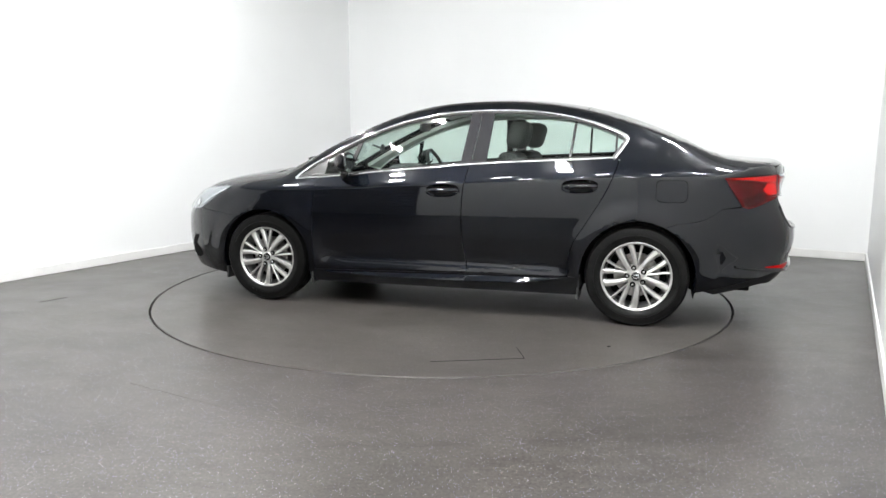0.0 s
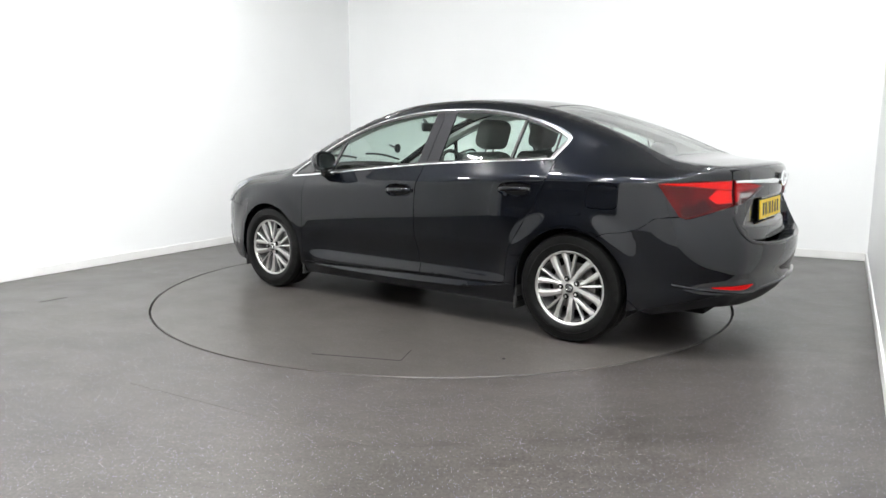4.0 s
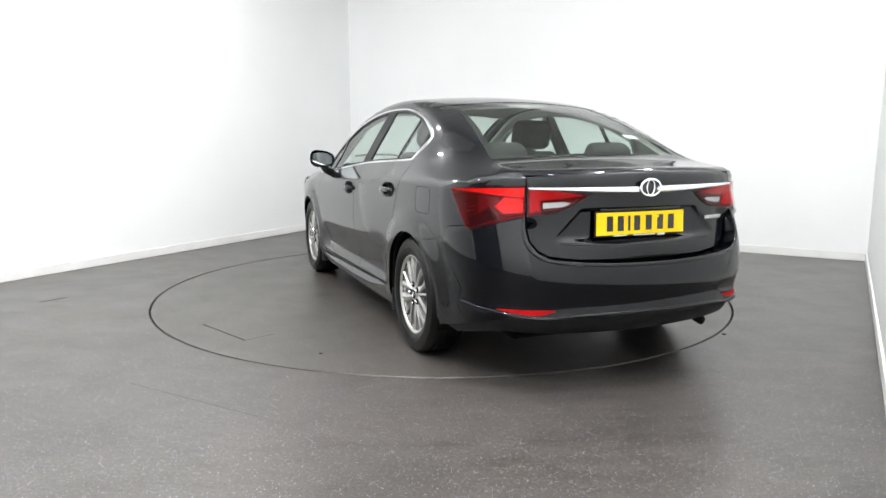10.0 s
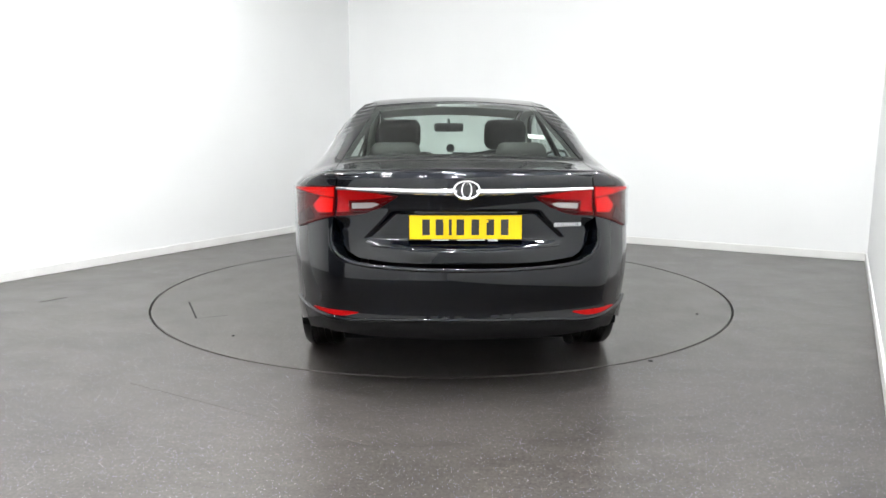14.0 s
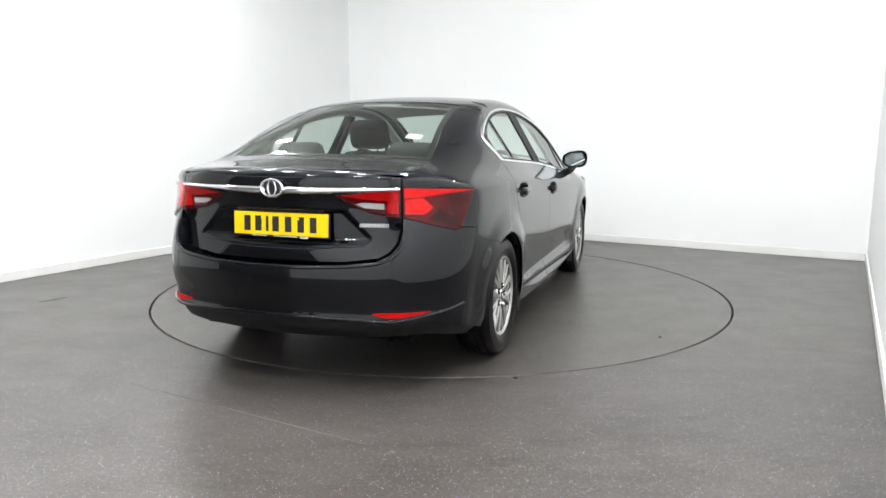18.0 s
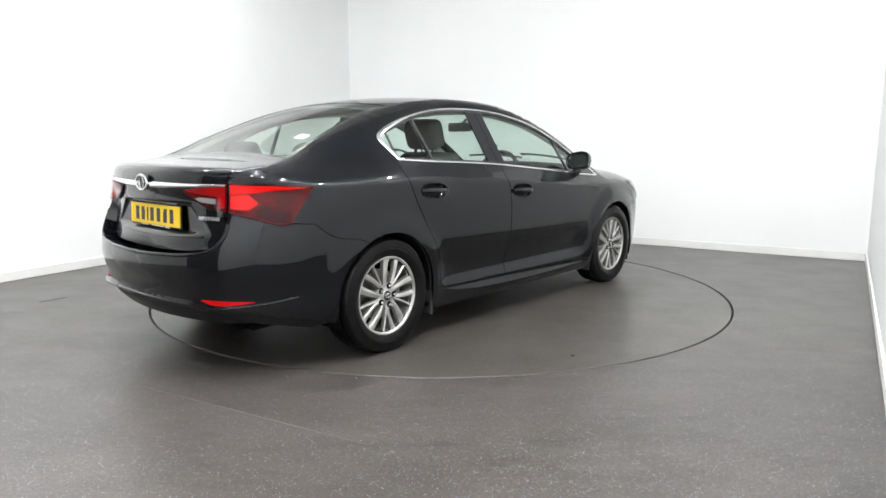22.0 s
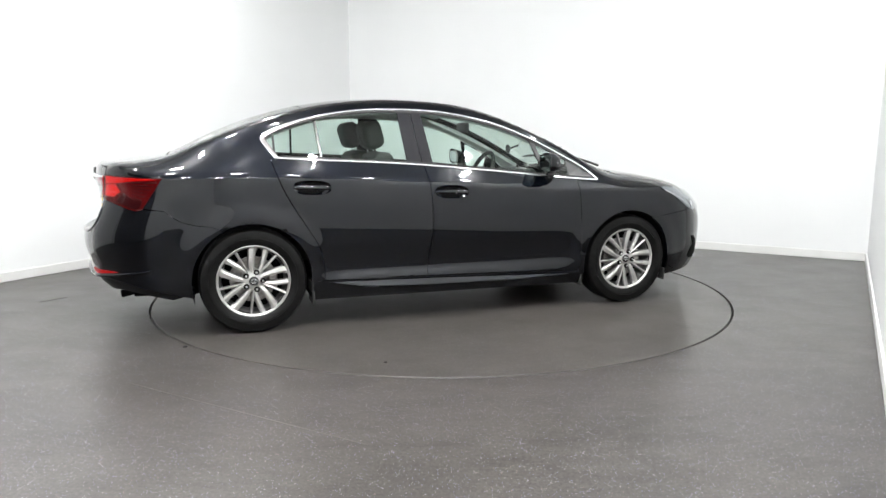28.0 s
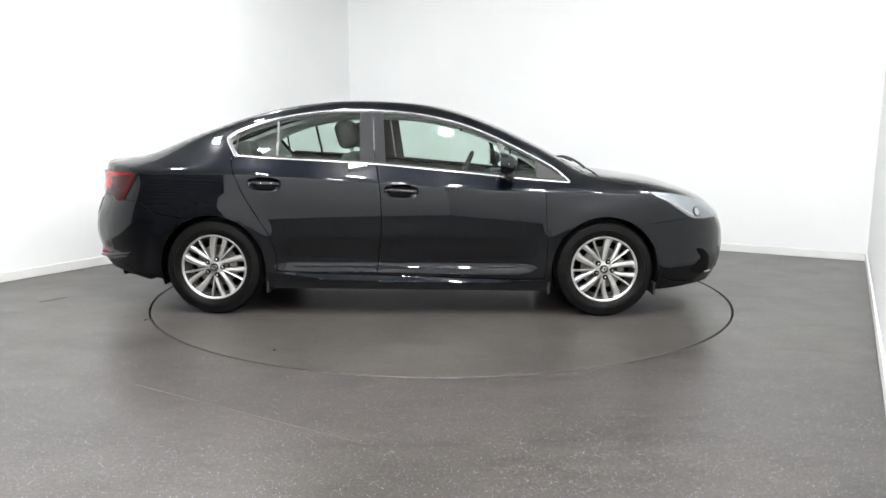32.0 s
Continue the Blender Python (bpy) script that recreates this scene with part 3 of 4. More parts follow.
def belt_between(x0, x1, lift=0.0):
    n = max(2, int(abs(x1 - x0) / 0.03))
    return [(x0 + (x1 - x0) * i / n, float(belt_z(x0 + (x1 - x0) * i / n)) + lift) for i in range(n + 1)]


def top_between(x0, x1, lift=0.0):
    n = max(2, int(abs(x1 - x0) / 0.03))
    return [(x0 + (x1 - x0) * i / n, float(upper_z(x0 + (x1 - x0) * i / n)) + lift) for i in range(n + 1)]


def oval(cx, cz, rx, rz, n=28, power=2.0, lean=0.0):
    out = []
    for i in range(n):
        a = 2 * math.pi * i / n
        c, s = math.cos(a), math.sin(a)
        u, v = rx * math.copysign(abs(c) ** (2 / power), c), rz * math.copysign(abs(s) ** (2 / power), s)
        out.append((cx + u, cz + v + u * lean))
    return out


HANDLES = {"front": (1.31, 0.866), "rear": (0.377, 0.912)}
cup = {k: oval(x, z, 0.118, 0.045, 36, 2.8, -0.03) for k, (x, z) in HANDLES.items()}
front_door = belt_between(2.285 - G, 1.135 + G) + shift(mid_line, G) + [(1.7, 0.282), (2.2, 0.268)] + shift(front_line, -G)[::-1]
rear_door = belt_between(1.135 - G, 0.135 + G) + shift(rear_line, G) + [(0.6, 0.31), (1.0, 0.301)] + shift(mid_line, -G)[::-1]
sill = [(2.34, 0.262), (2.2, 0.263), (1.7, 0.277), (1.135, 0.293), (0.6, 0.305), (0.44, 0.31), (0.372, 0.31), (0.366, SILL), (1.2, SILL - 0.005), (2.34, SILL - 0.01)]
TAIL_SEAM = [(-0.17, 0.657), (-0.24, 0.685), (-0.31, 0.692), (-0.41, 0.72), (-0.50, 0.785)]
tail_seam = [(flank(x), z) for x, z in curve(TAIL_SEAM, 0.03)]
LAMP_TOP = [(sr(-0.497, 0.833), 0.979), (sr(-0.66, 0.77), 0.989), (sy(0.606), 0.998)]
LAMP_LOW = [(sy(0.606), 0.858), (sr(-0.79, 0.71), 0.832), (sr(-0.70, 0.80), 0.797), (sr(-0.66, 0.812), 0.788), (sr(-0.62, 0.82), 0.80)]
FUEL = oval(-0.195, 0.893, 0.097, 0.072, 32, 5.0)
body_side = ([(2.46, 0.935)] + seam_line(EDGE, 2.60, -0.80, 130, lambda x, y: sr(x, y)) + [(sy(0.606), 1.04), (sy(0.606), 0.99), (sy(0.606), 0.862)] +
             [(s, z + 0.003) for s, z in LAMP_LOW[1:]] + [(s, z + 0.003) for s, z in tail_seam[::-1]] + arch(0.0, 118, -4) + [(0.43, 0.315)] +
             shift(rear_line, -G)[::-1] + upper[::-1][:-1])
fender = (front_line[:-1] + [(2.295, 0.262), (2.341, 0.262)] + arch(2.70, 191, 56)[:] + [(flank(3.02, 0.85), 0.655), (flank(3.17, 0.83), 0.672), (flank(3.30, 0.79), 0.69)] +
          [(flank(3.36, 0.76), 0.735)] + seam_line(BONNET, 3.36, 2.60, 24, sf) + [(2.56, 1.0), (2.455, 0.93)] + belt_between(2.44, 2.30, -0.004))
bumper_half = (tail_seam + [(s, z - 0.004) for s, z in reversed(LAMP_LOW)] +
               [(sy(0.603), 0.80), (sy(0.588), 0.74), (sy(0.55), 0.69), (sy(0.50), 0.663), (sy(0.36), 0.645), (sy(0.15), 0.637)])
low_half = [(sy(0.1), 0.386), (sy(0.40), 0.380), (sy(0.50), 0.368), (sr(-0.85, 0.69), 0.375), (sr(-0.77, 0.78), 0.345), (flank(-0.57), 0.29), (flank(-0.36), 0.242)]
arch_back = [(flank(x), z) for x, z in arch(0.0, 194, 118)]
rear_bumper = (bumper_half + [(across(s), z) for s, z in reversed(bumper_half)] + [(across(s), z) for s, z in reversed(arch_back)] +
               [(across(s), z) for s, z in reversed(low_half)] + low_half + arch_back)
boot_face_half = [(sy(0.05), 1.068), (sy(0.35), 1.062), (sy(0.50), 1.053), (sy(0.600), 1.040), (sy(0.598), 0.95), (sy(0.598), 0.81), (sy(0.583), 0.742), (sy(0.547), 0.695), (sy(0.498), 0.668), (sy(0.36), 0.65), (sy(0.15), 0.642)]
front_top = [(flank(3.02, 0.85), 0.652), (flank(3.17, 0.83), 0.668), (flank(3.30, 0.79), 0.686), (sf(3.45, 0.68), 0.69), (sf(3.56, 0.5), 0.70), (sf(3.63, 0.3), 0.71), (sf(3.66, 0.1), 0.712)]
front_low = [(sf(3.66, 0.1), 0.20), (sf(3.6, 0.4), 0.20), (sf(3.45, 0.7), 0.215), (sf(3.25, 0.8), 0.20), (flank(3.06), 0.185)]
arch_front = [(flank(x), z) for x, z in arch(2.70, -12, 56)]
front_bumper = front_top + [(across(s, XF), z) for s, z in reversed(front_top)] + [(across(s, XF), z) for s, z in reversed(arch_front)] + [(across(s, XF), z) for s, z in reversed(front_low)] + front_low + arch_front

# glazing of the doors
front_glass = belt_between(2.035, 1.20, 0.012) + top_between(1.163, 1.965, -0.016)
rear_glass = belt_between(1.02, 0.462, 0.012) + top_between(0.44, 1.0, -0.016)
quarter_glass = belt_between(0.445, 0.195, 0.012) + curve([(0.195, 1.11), (0.142, 1.185), (0.126, 1.222), (0.15, 1.242), (0.22, 1.278), (0.36, 1.325), (0.424, 1.345)], 0.02)
sail = [(2.445, 0.937), (2.035, 0.97)] + [(1.992, 1.09), (1.955, 1.208)] + top_between(1.96, 2.40, -0.012)
sail_glass = [(2.225, 0.962), (2.06, 0.975), (2.045, 1.01), (2.0, 1.17), (2.02, 1.17), (2.225, 1.07)]
post_front = belt_between(1.20, 1.125, 0.004) + top_between(1.095, 1.163, -0.004)
post_rear = belt_between(1.12, 1.02, 0.004) + top_between(1.0, 1.09, -0.004)
post_quarter = belt_between(0.462, 0.445, 0.004) + top_between(0.424, 0.44, -0.004)


def dish(cx, cz, rx, rz, deep):
    def lift(uv):
        r = ((uv[:, 0] - cx) / rx) ** 2 + ((uv[:, 1] - cz) / rz) ** 2
        return -deep * np.clip(1 - r, 0, 1) ** 0.7 - 0.001
    return lift


def skin_frame(x, z, flip, out=0.0):
    """A pose on the flank: its x axis along the car, y outward, z up."""
    P = from_side(np.array([x]), np.array([z]))
    N = normals(P)[0]
    p = Vector(P[0] + N * out)
    n = Vector(N)
    if flip:
        p.y, n.y = -p.y, -n.y
    ax = Vector((1, 0, 0)) - n * n.x
    ax.normalize()
    up = ax.cross(n) * (1 if n.y > 0 else -1)
    if up.z < 0:
        up = -up
    m = Matrix((ax, n, up)).transposed().to_4x4()
    m.translation = p
    return m


def pull_bar(parent, x, z, flip):
    m = skin_frame(x, z, flip)
    verts, faces = [], []
    n, k = 18, 12
    for i in range(n + 1):
        u = -0.112 + 0.224 * i / n
        e = abs(u) / 0.112
        bow = 0.029 - 0.024 * e ** 4
        hz = 0.0155 * (1 - 0.35 * e ** 6)
        hy = 0.008 * (1 - 0.3 * e ** 4)
        for j in range(k):
            a = 2 * math.pi * j / k
            verts.append(m @ Vector((u, bow + hy * math.sin(a), hz * math.cos(a) - 0.03 * u)))
    for i in range(n):
        for j in range(k):
            l = (j + 1) % k
            faces.append((i * k + j, i * k + l, (i + 1) * k + l, (i + 1) * k + j))
    faces += [tuple(range(k)), tuple(n * k + j for j in range(k))]
    ob = mesh_of("handle", verts, faces, PAINT, parent, True, "black pull handle")
    if x > 1:
        part("handle_pivot", box_bm((-0.122, 0.0, -0.013), (-0.1135, 0.017, 0.013), 0.004, m), PAINT, parent)
    return ob


for flip in (False, True):
    pl = dict(flip=flip)
    Skin().patch([body_side, [(flank(x), z) for x, z in FUEL]] if not flip else [body_side], gap=0.028, **pl).made("side_panel", PAINT, car)
    if not flip:
        Skin().patch([[(flank(-0.195 + (x + 0.195) * 0.965), 0.893 + (z - 0.893) * 0.955) for x, z in FUEL]], gap=0.03, **pl).made("fuel_flap", PAINT, car, "rounded square fuel filler flap")
    door = Skin().patch([front_door, cup["front"]], gap=0.03, **pl).made("front_door", PAINT, car)
    rdoor = Skin().patch([rear_door, cup["rear"]], gap=0.03, **pl).made("rear_door", PAINT, car)
    for d, key in ((door, "front"), (rdoor, "rear")):
        hx, hz = HANDLES[key]
        Skin().patch([cup[key]], gap=0.012, out=dish(hx, hz, 0.118, 0.045, 0.034), lip=0, **pl).made("handle_cup", PAINT, d)
        pull_bar(d, hx, hz, flip)
    Skin().patch([sill], gap=0.03, **pl).made("sill", PAINT, car)
    # blade moulding below the doors
    Skin().patch([[(0.47, 0.298), (1.135, 0.284), (1.7, 0.268), (2.22, 0.254), (1.8, 0.246), (1.2, 0.248), (0.8, 0.262), (0.6, 0.280)]], gap=0.02, lip=0.03,
                 out=lambda uv: 0.004 + 0.022 * step(0.30, 0.262, uv[:, 1] + 0.02 * (uv[:, 0] - 0.5)), **pl).made("sill_blade", PAINT, car, "gloss black blade along the sill")
    Skin().patch([fender], gap=0.028, **pl).made("front_wing", PAINT, car)
    Skin().patch([front_glass], gap=0.05, out=-0.007, lip=0.004, **pl).made("window_glass", GLASS, door, "green tinted door glass")
    Skin().patch([rear_glass], gap=0.05, out=-0.007, lip=0.004, **pl).made("window_glass", GLASS, rdoor, "green tinted door glass")
    Skin().patch([quarter_glass], gap=0.05, out=-0.006, lip=0.004, **pl).made("quarter_glass", GLASS, rdoor, "small fixed rear quarter glass")
    Skin().patch([post_front], gap=0.04, out=0.0005, lip=0.012, **pl).made("window_post", PILLAR, door, "satin black door post")
    Skin().patch([post_rear], gap=0.04, out=0.0005, lip=0.012, **pl).made("window_post", PILLAR, rdoor, "satin black door post")
    Skin().patch([post_quarter], gap=0.04, out=-0.001, lip=0.02, **pl).made("glass_divider", BLACK, rdoor, "thin black divider of the rear glass")
    Skin().patch([sail, sail_glass], gap=0.03, out=-0.002, lip=0.012, **pl).made("sail_panel", BLACK, door, "gloss black mirror triangle")
    Skin().patch([sail_glass], gap=0.04, out=-0.006, lip=0.0, **pl).made("sail_glass", GLASS, door)
    # seals and bright mouldings round the side glass
    Skin().strip(belt_between(2.42, 0.20, 0.011), 0.012, out=0.002, **pl).made("belt_seal", RUBBER, car)
    Skin().strip([(x, z - 0.016) for x, z in upper if z > 0.99 and x > 0.15][::1], 0.014, out=0.001, **pl).made("glass_seal", RUBBER, car)
    Skin().strip(belt_between(2.45, 0.165, 0.001), 0.0125, out=0.005, **pl).made("belt_moulding", CHROME, car, "chrome strip along the window sill")
    ul = np.array(upper)
    wide = 0.012 + 0.018 * step(0.45, 0.13, ul[:, 0])
    Skin().strip(upper, wide, out=0.005, **pl).made("window_moulding", CHROME, car, "chrome strip over the side windows")
    # headlamp and fog lamp pocket
    hl = curve([(flank(3.005, 0.8), 0.858), (flank(3.10, 0.8), 0.800), (flank(3.20, 0.79), 0.735), (flank(3.29, 0.77), 0.684), (sf(3.40, 0.72), 0.672), (sf(3.50, 0.60), 0.672), (sf(3.56, 0.48), 0.680),
                (sf(3.555, 0.46), 0.71), (sf(3.50, 0.56), 0.755), (flank(3.38, 0.69), 0.800), (flank(3.25, 0.745), 0.830), (flank(3.12, 0.78), 0.850)], 0.02, True)
    lamp = Skin().patch([hl], gap=0.025, out=0.002, lip=0.01, **pl).made("headlamp", HEADLAMP_IN, car, "clear headlamp unit")
    Skin().patch([hl], gap=0.03, out=0.012, lip=0.012, **pl).made("lens", LENS_CLEAR, lamp)
    Skin().patch([oval(flank(3.335, 0.74), 0.722, 0.036, 0.034, 24)], gap=0.012, out=0.006, lip=0.004, **pl).made("projector_bezel", BLACK, lamp, "dark bezel round the projector")
    Skin().patch([oval(flank(3.335, 0.74), 0.722, 0.026, 0.025, 24)], gap=0.01, out=0.008, lip=0.003, **pl).made("projector", CHROME, lamp, "bright projector lens")
    Skin().strip(curve([(flank(3.03, 0.8), 0.838), (flank(3.12, 0.79), 0.796), (flank(3.22, 0.78), 0.742), (flank(3.30, 0.76), 0.700)], 0.02), 0.010, out=0.007, **pl).made("lamp_blade", SATIN, lamp)
    fog = curve([(sf(3.325, 0.775), 0.314), (sf(3.36, 0.76), 0.36), (sf(3.40, 0.735), 0.397), (sf(3.375, 0.752), 0.43), (sf(3.355, 0.765), 0.465), (sf(3.40, 0.735), 0.460), (sf(3.45, 0.70), 0.428),
                 (sf(3.475, 0.67), 0.376), (sf(3.475, 0.67), 0.30), (sf(3.42, 0.72), 0.281), (sf(3.36, 0.76), 0.291)], 0.012, True)
    # flat matt black patch: the shade in the pocket's depth is put into its colour
    Skin().patch([fog], gap=0.015, out=0.003, lip=0.004, **pl).made("fog_lamp_pocket", SHELL_BLACK, car, "black fog lamp surround, a flat patch with its shade in the colour")
    Skin().strip(curve([(sf(3.455, 0.69), 0.286), (sf(3.48, 0.66), 0.283), (sf(3.51, 0.62), 0.284)], 0.01), 0.014, out=0.006, **pl).made("fog_lamp_trim", SATIN, car)
    # mud flaps
    for mx, my in ((0.375, 0.80), (2.325, 0.80)):
        s = -1 if flip else 1
        part("mud_flap", box_bm((mx - 0.012, min(s * 0.68, s * 0.88), 0.155), (mx + 0.004, max(s * 0.68, s * 0.88), 0.30), 0.004), RUBBER, car)
    part("air_deflector", box_bm((3.045, min(s * 0.66, s * 0.86), 0.15), (3.06, max(s * 0.66, s * 0.86), 0.24), 0.004), RUBBER, car)

Skin().patch([rear_bumper], gap=0.028, lip=0.10).made("rear_bumper", PAINT, car)
edge_half = curve([(sy(0.612), 0.80), (sy(0.597), 0.735), (sy(0.558), 0.683), (sy(0.50), 0.655), (sy(0.36), 0.637), (sy(0.15), 0.629), (sy(0.0), 0.628)], 0.015)
edge_line = edge_half + [(across(s), z) for s, z in reversed(edge_half[:-1])]
Skin().strip(edge_line, 0.018, out=0.005, lip=0.01).made("bumper_edge", PAINT, car, "rolled upper edge of the bumper")
Skin().patch([front_bumper], gap=0.03, lip=0.03).made("front_bumper", PAINT, car)
grille = [(sf(3.63, 0.35), 0.62), (sf(3.68, 0.1), 0.62), (across(sf(3.68, 0.1), XF), 0.62), (across(sf(3.63, 0.35), XF), 0.62), (across(sf(3.55, 0.52), XF), 0.30), (sf(3.55, 0.52), 0.30)]
Skin().patch([grille], gap=0.04, out=0.002).made("grille", PLASTIC, car, "black lower grille")


def top_region(x0, x1, f, n=40, inset=0.003):
    xs = np.linspace(x0, x1, n)
    return [(float(x), float(f(x)) - inset) for x in xs] + [(float(x), -float(f(x)) + inset) for x in xs[::-1]]


Skin().patch([top_region(1.60, 0.375, EDGE, 40, 0.0025)], way="top", gap=0.04).made("roof", PAINT, car)
screen = Skin().patch([top_region(2.64, 1.605, EDGE)], way="top", gap=0.05, out=-0.002, lip=0.004).made("windscreen", GLASS, car)
rear_window = Skin().patch([top_region(0.37, -0.475, EDGE)], way="top", gap=0.04, out=-0.002, lip=0.004).made("rear_window", REAR_GLASS, car, "tinted heated rear window")
# black ceramic borders
for x0, x1, f, host in ((2.64, 1.605, EDGE, screen), (0.37, -0.475, EDGE, rear_window)):
    o = top_region(x0, x1, f, 40, 0.004)
    mid, ends = (x0 + x1) / 2, 0.93
    i = top_region(mid + (x0 - mid) * ends, mid + (x1 - mid) * ends, f, 40, 0.035)
    Skin().patch([o, i], way="top", gap=0.03, out=-0.0045, lip=0).made("black_border", BLACK, host)
Skin().patch([top_region(3.62, 2.67, BONNET)], way="top", gap=0.04).made("bonnet", PAINT, car)
Skin().patch([top_region(2.668, 2.60, spline([(2.5, 0.63), (2.6, 0.67), (2.7, 0.69)]), 6)], way="top", gap=0.03, out=-0.012).made("cowl", PLASTIC, car, "black scuttle panel")
lip_y = np.linspace(0.60, -0.60, 61)
lip_p = from_side(np.array([sy(y) if y >= 0 else across(sy(-y)) for y in lip_y]), np.array([1.068 - 0.075 * y * y - 0.005 for y in lip_y]), True)
lid_top = ([(float(x), float(EDGE(x)) - 0.003) for x in np.linspace(-0.482, lip_p[0][0] + 0.02, 20)] + [(float(p[0]) + 0.008, float(p[1])) for p in lip_p] +
           [(float(x), -float(EDGE(x)) + 0.003) for x in np.linspace(lip_p[0][0] + 0.02, -0.482, 20)])
lid = Skin().patch([lid_top], way="top", gap=0.022)
lid.patch([mirrored(boot_face_half)], gap=0.0105, recess=True)
boot_lid = lid.made("boot_lid", PAINT, car)

fold_y = np.linspace(0.44, -0.44, 50)
Skin().strip([(sy(y) if y >= 0 else across(sy(-y)), 0.708 + 0.08 * y * y) for y in fold_y], 0.010, out=0.004, lip=0.003, recess=True).made("lid_fold", PAINT, boot_lid)

# ---- tail lamps ----
def lamp_pieces(host, base, pieces, flip, gap=0.015, cover=0.014, recess=False):
    for name, loop, material, out in pieces:
        Skin().patch([loop], gap=gap, out=out, lip=0.006, flip=flip, recess=recess).made(name, material, host)
    Skin().patch([base], gap=0.02, out=cover, lip=0.012, flip=flip, recess=recess).made("lens", LENS_CLEAR, host, "clear outer lens")


outer_lamp = LAMP_TOP + LAMP_LOW
inner_lamp = [(sy(0.594), 0.996), (sy(0.45), 0.979), (sy(0.312), 0.957), (sy(0.345), 0.935), (sy(0.40), 0.90), (sy(0.47), 0.872), (sy(0.52), 0.862), (sy(0.594), 0.86)]
for flip in (False, True):
    lo = Skin().patch([outer_lamp], gap=0.02, out=0.002, lip=0.01, flip=flip).made("tail_lamp", RED_MID, car, "red wrap-around tail lamp")
    ribs = [("lamp_rib", [(sr(-0.525 - 0.02 * k, 0.831 - 0.003 * k), 0.958 - 0.021 * k), (sr(-0.665, 0.772), 0.958 - 0.017 * k), (sr(-0.665, 0.772), 0.952 - 0.017 * k), (sr(-0.53 - 0.02 * k, 0.83 - 0.003 * k), 0.952 - 0.021 * k)], RED_DARK, 0.0065) for k in range(6)]
    lamp_pieces(lo, outer_lamp, [
        ("light_band", [(sr(-0.52, 0.828), 0.975), (sr(-0.66, 0.77), 0.983), (sy(0.612), 0.991), (sy(0.612), 0.945), (sr(-0.77, 0.725), 0.952), (sr(-0.66, 0.775), 0.966)], RED_BRIGHT, 0.006),
        ("light_blade", [(sy(0.615), 0.938), (sr(-0.79, 0.70), 0.945), (sr(-0.755, 0.738), 0.90), (sr(-0.79, 0.705), 0.868), (sy(0.615), 0.875)], RED_BRIGHT, 0.006),
        ("dark_wedge", [(sr(-0.735, 0.757), 0.895), (sr(-0.68, 0.79), 0.86), (sr(-0.615, 0.815), 0.845), (sr(-0.635, 0.815), 0.805), (sr(-0.66, 0.81), 0.797), (sr(-0.70, 0.797), 0.805), (sr(-0.775, 0.722), 0.842)], RED_DARK, 0.006)] + ribs, flip)
    li = Skin().patch([inner_lamp], gap=0.02, out=0.006, lip=0.014, flip=flip, recess=True).made("boot_lamp", RED_MID, boot_lid, "red boot lamp with a clear reversing section")
    lamp_pieces(li, inner_lamp, [
        ("light_band", [(sy(0.588), 0.99), (sy(0.45), 0.974), (sy(0.34), 0.957), (sy(0.43), 0.944), (sy(0.545), 0.934), (sy(0.545), 0.88), (sy(0.588), 0.876)], RED_LENS, 0.010),
        ("dark_wedge", [(sy(0.535), 0.882), (sy(0.44), 0.888), (sy(0.345), 0.945), (sy(0.36), 0.93), (sy(0.42), 0.893), (sy(0.48), 0.872), (sy(0.535), 0.866)], RED_DARK, 0.010),
        ("reversing_lens", [(sy(0.53), 0.921), (sy(0.43), 0.926), (sy(0.40), 0.918), (sy(0.44), 0.900), (sy(0.53), 0.894)], WHITE_LENS, 0.011)], flip, cover=0.018, recess=True)
    refl = curve([(sy(0.715), 0.412), (sy(0.60), 0.419), (sy(0.478), 0.417), (sy(0.50), 0.405), (sy(0.55), 0.394), (sy(0.64), 0.400)], 0.01, True)
    Skin().patch([refl], gap=0.012, out=0.005, lip=0.01, flip=flip).made("rear_reflector", RED_LENS, car, "red reflector set in the bumper")

lip_half = curve([(sr(-0.60, 0.83), 0.42), (sr(-0.75, 0.78), 0.40), (sy(0.62), 0.385), (sy(0.54), 0.376), (sy(0.48), 0.378), (sy(0.41), 0.386), (sy(0.2), 0.391), (sy(0.0), 0.393)], 0.02)
Skin().strip(lip_half + [(across(s), z) for s, z in reversed(lip_half[:-1])], 0.016, out=0.012).made("bumper_lip", PAINT, car)

# bright bar, badge, plate and lettering on the boot
bar = [(sy(y) if y >= 0 else across(sy(-y)), 0.978 + 0.009 * step(0.1, 0.6, abs(y))) for y in np.linspace(0.592, -0.592, 70)]
bw = np.array([0.012 + 0.017 * float(step(0.62, 0.1, abs(y))) for y in np.linspace(0.592, -0.592, 70)])
Skin().strip(bar, bw, out=0.016, lip=0.004).made("boot_bar", CHROME, boot_lid, "chrome bar between the tail lamps")


def rear_pose(y, z, out=0.0, recess=True):
    P = from_side(np.array([sy(y) if y >= 0 else across(sy(-y))]), np.array([z]), recess)
    n = Vector(normals(P, recess)[0])
    side = Vector((0, -1, 0)) - n * (-n.y)
    side.normalize()
    up = side.cross(n)
    if up.z < 0:
        up = -up
    m = Matrix((side, up, n)).transposed().to_4x4()
    m.translation = Vector(P[0]) + n * out
    return m


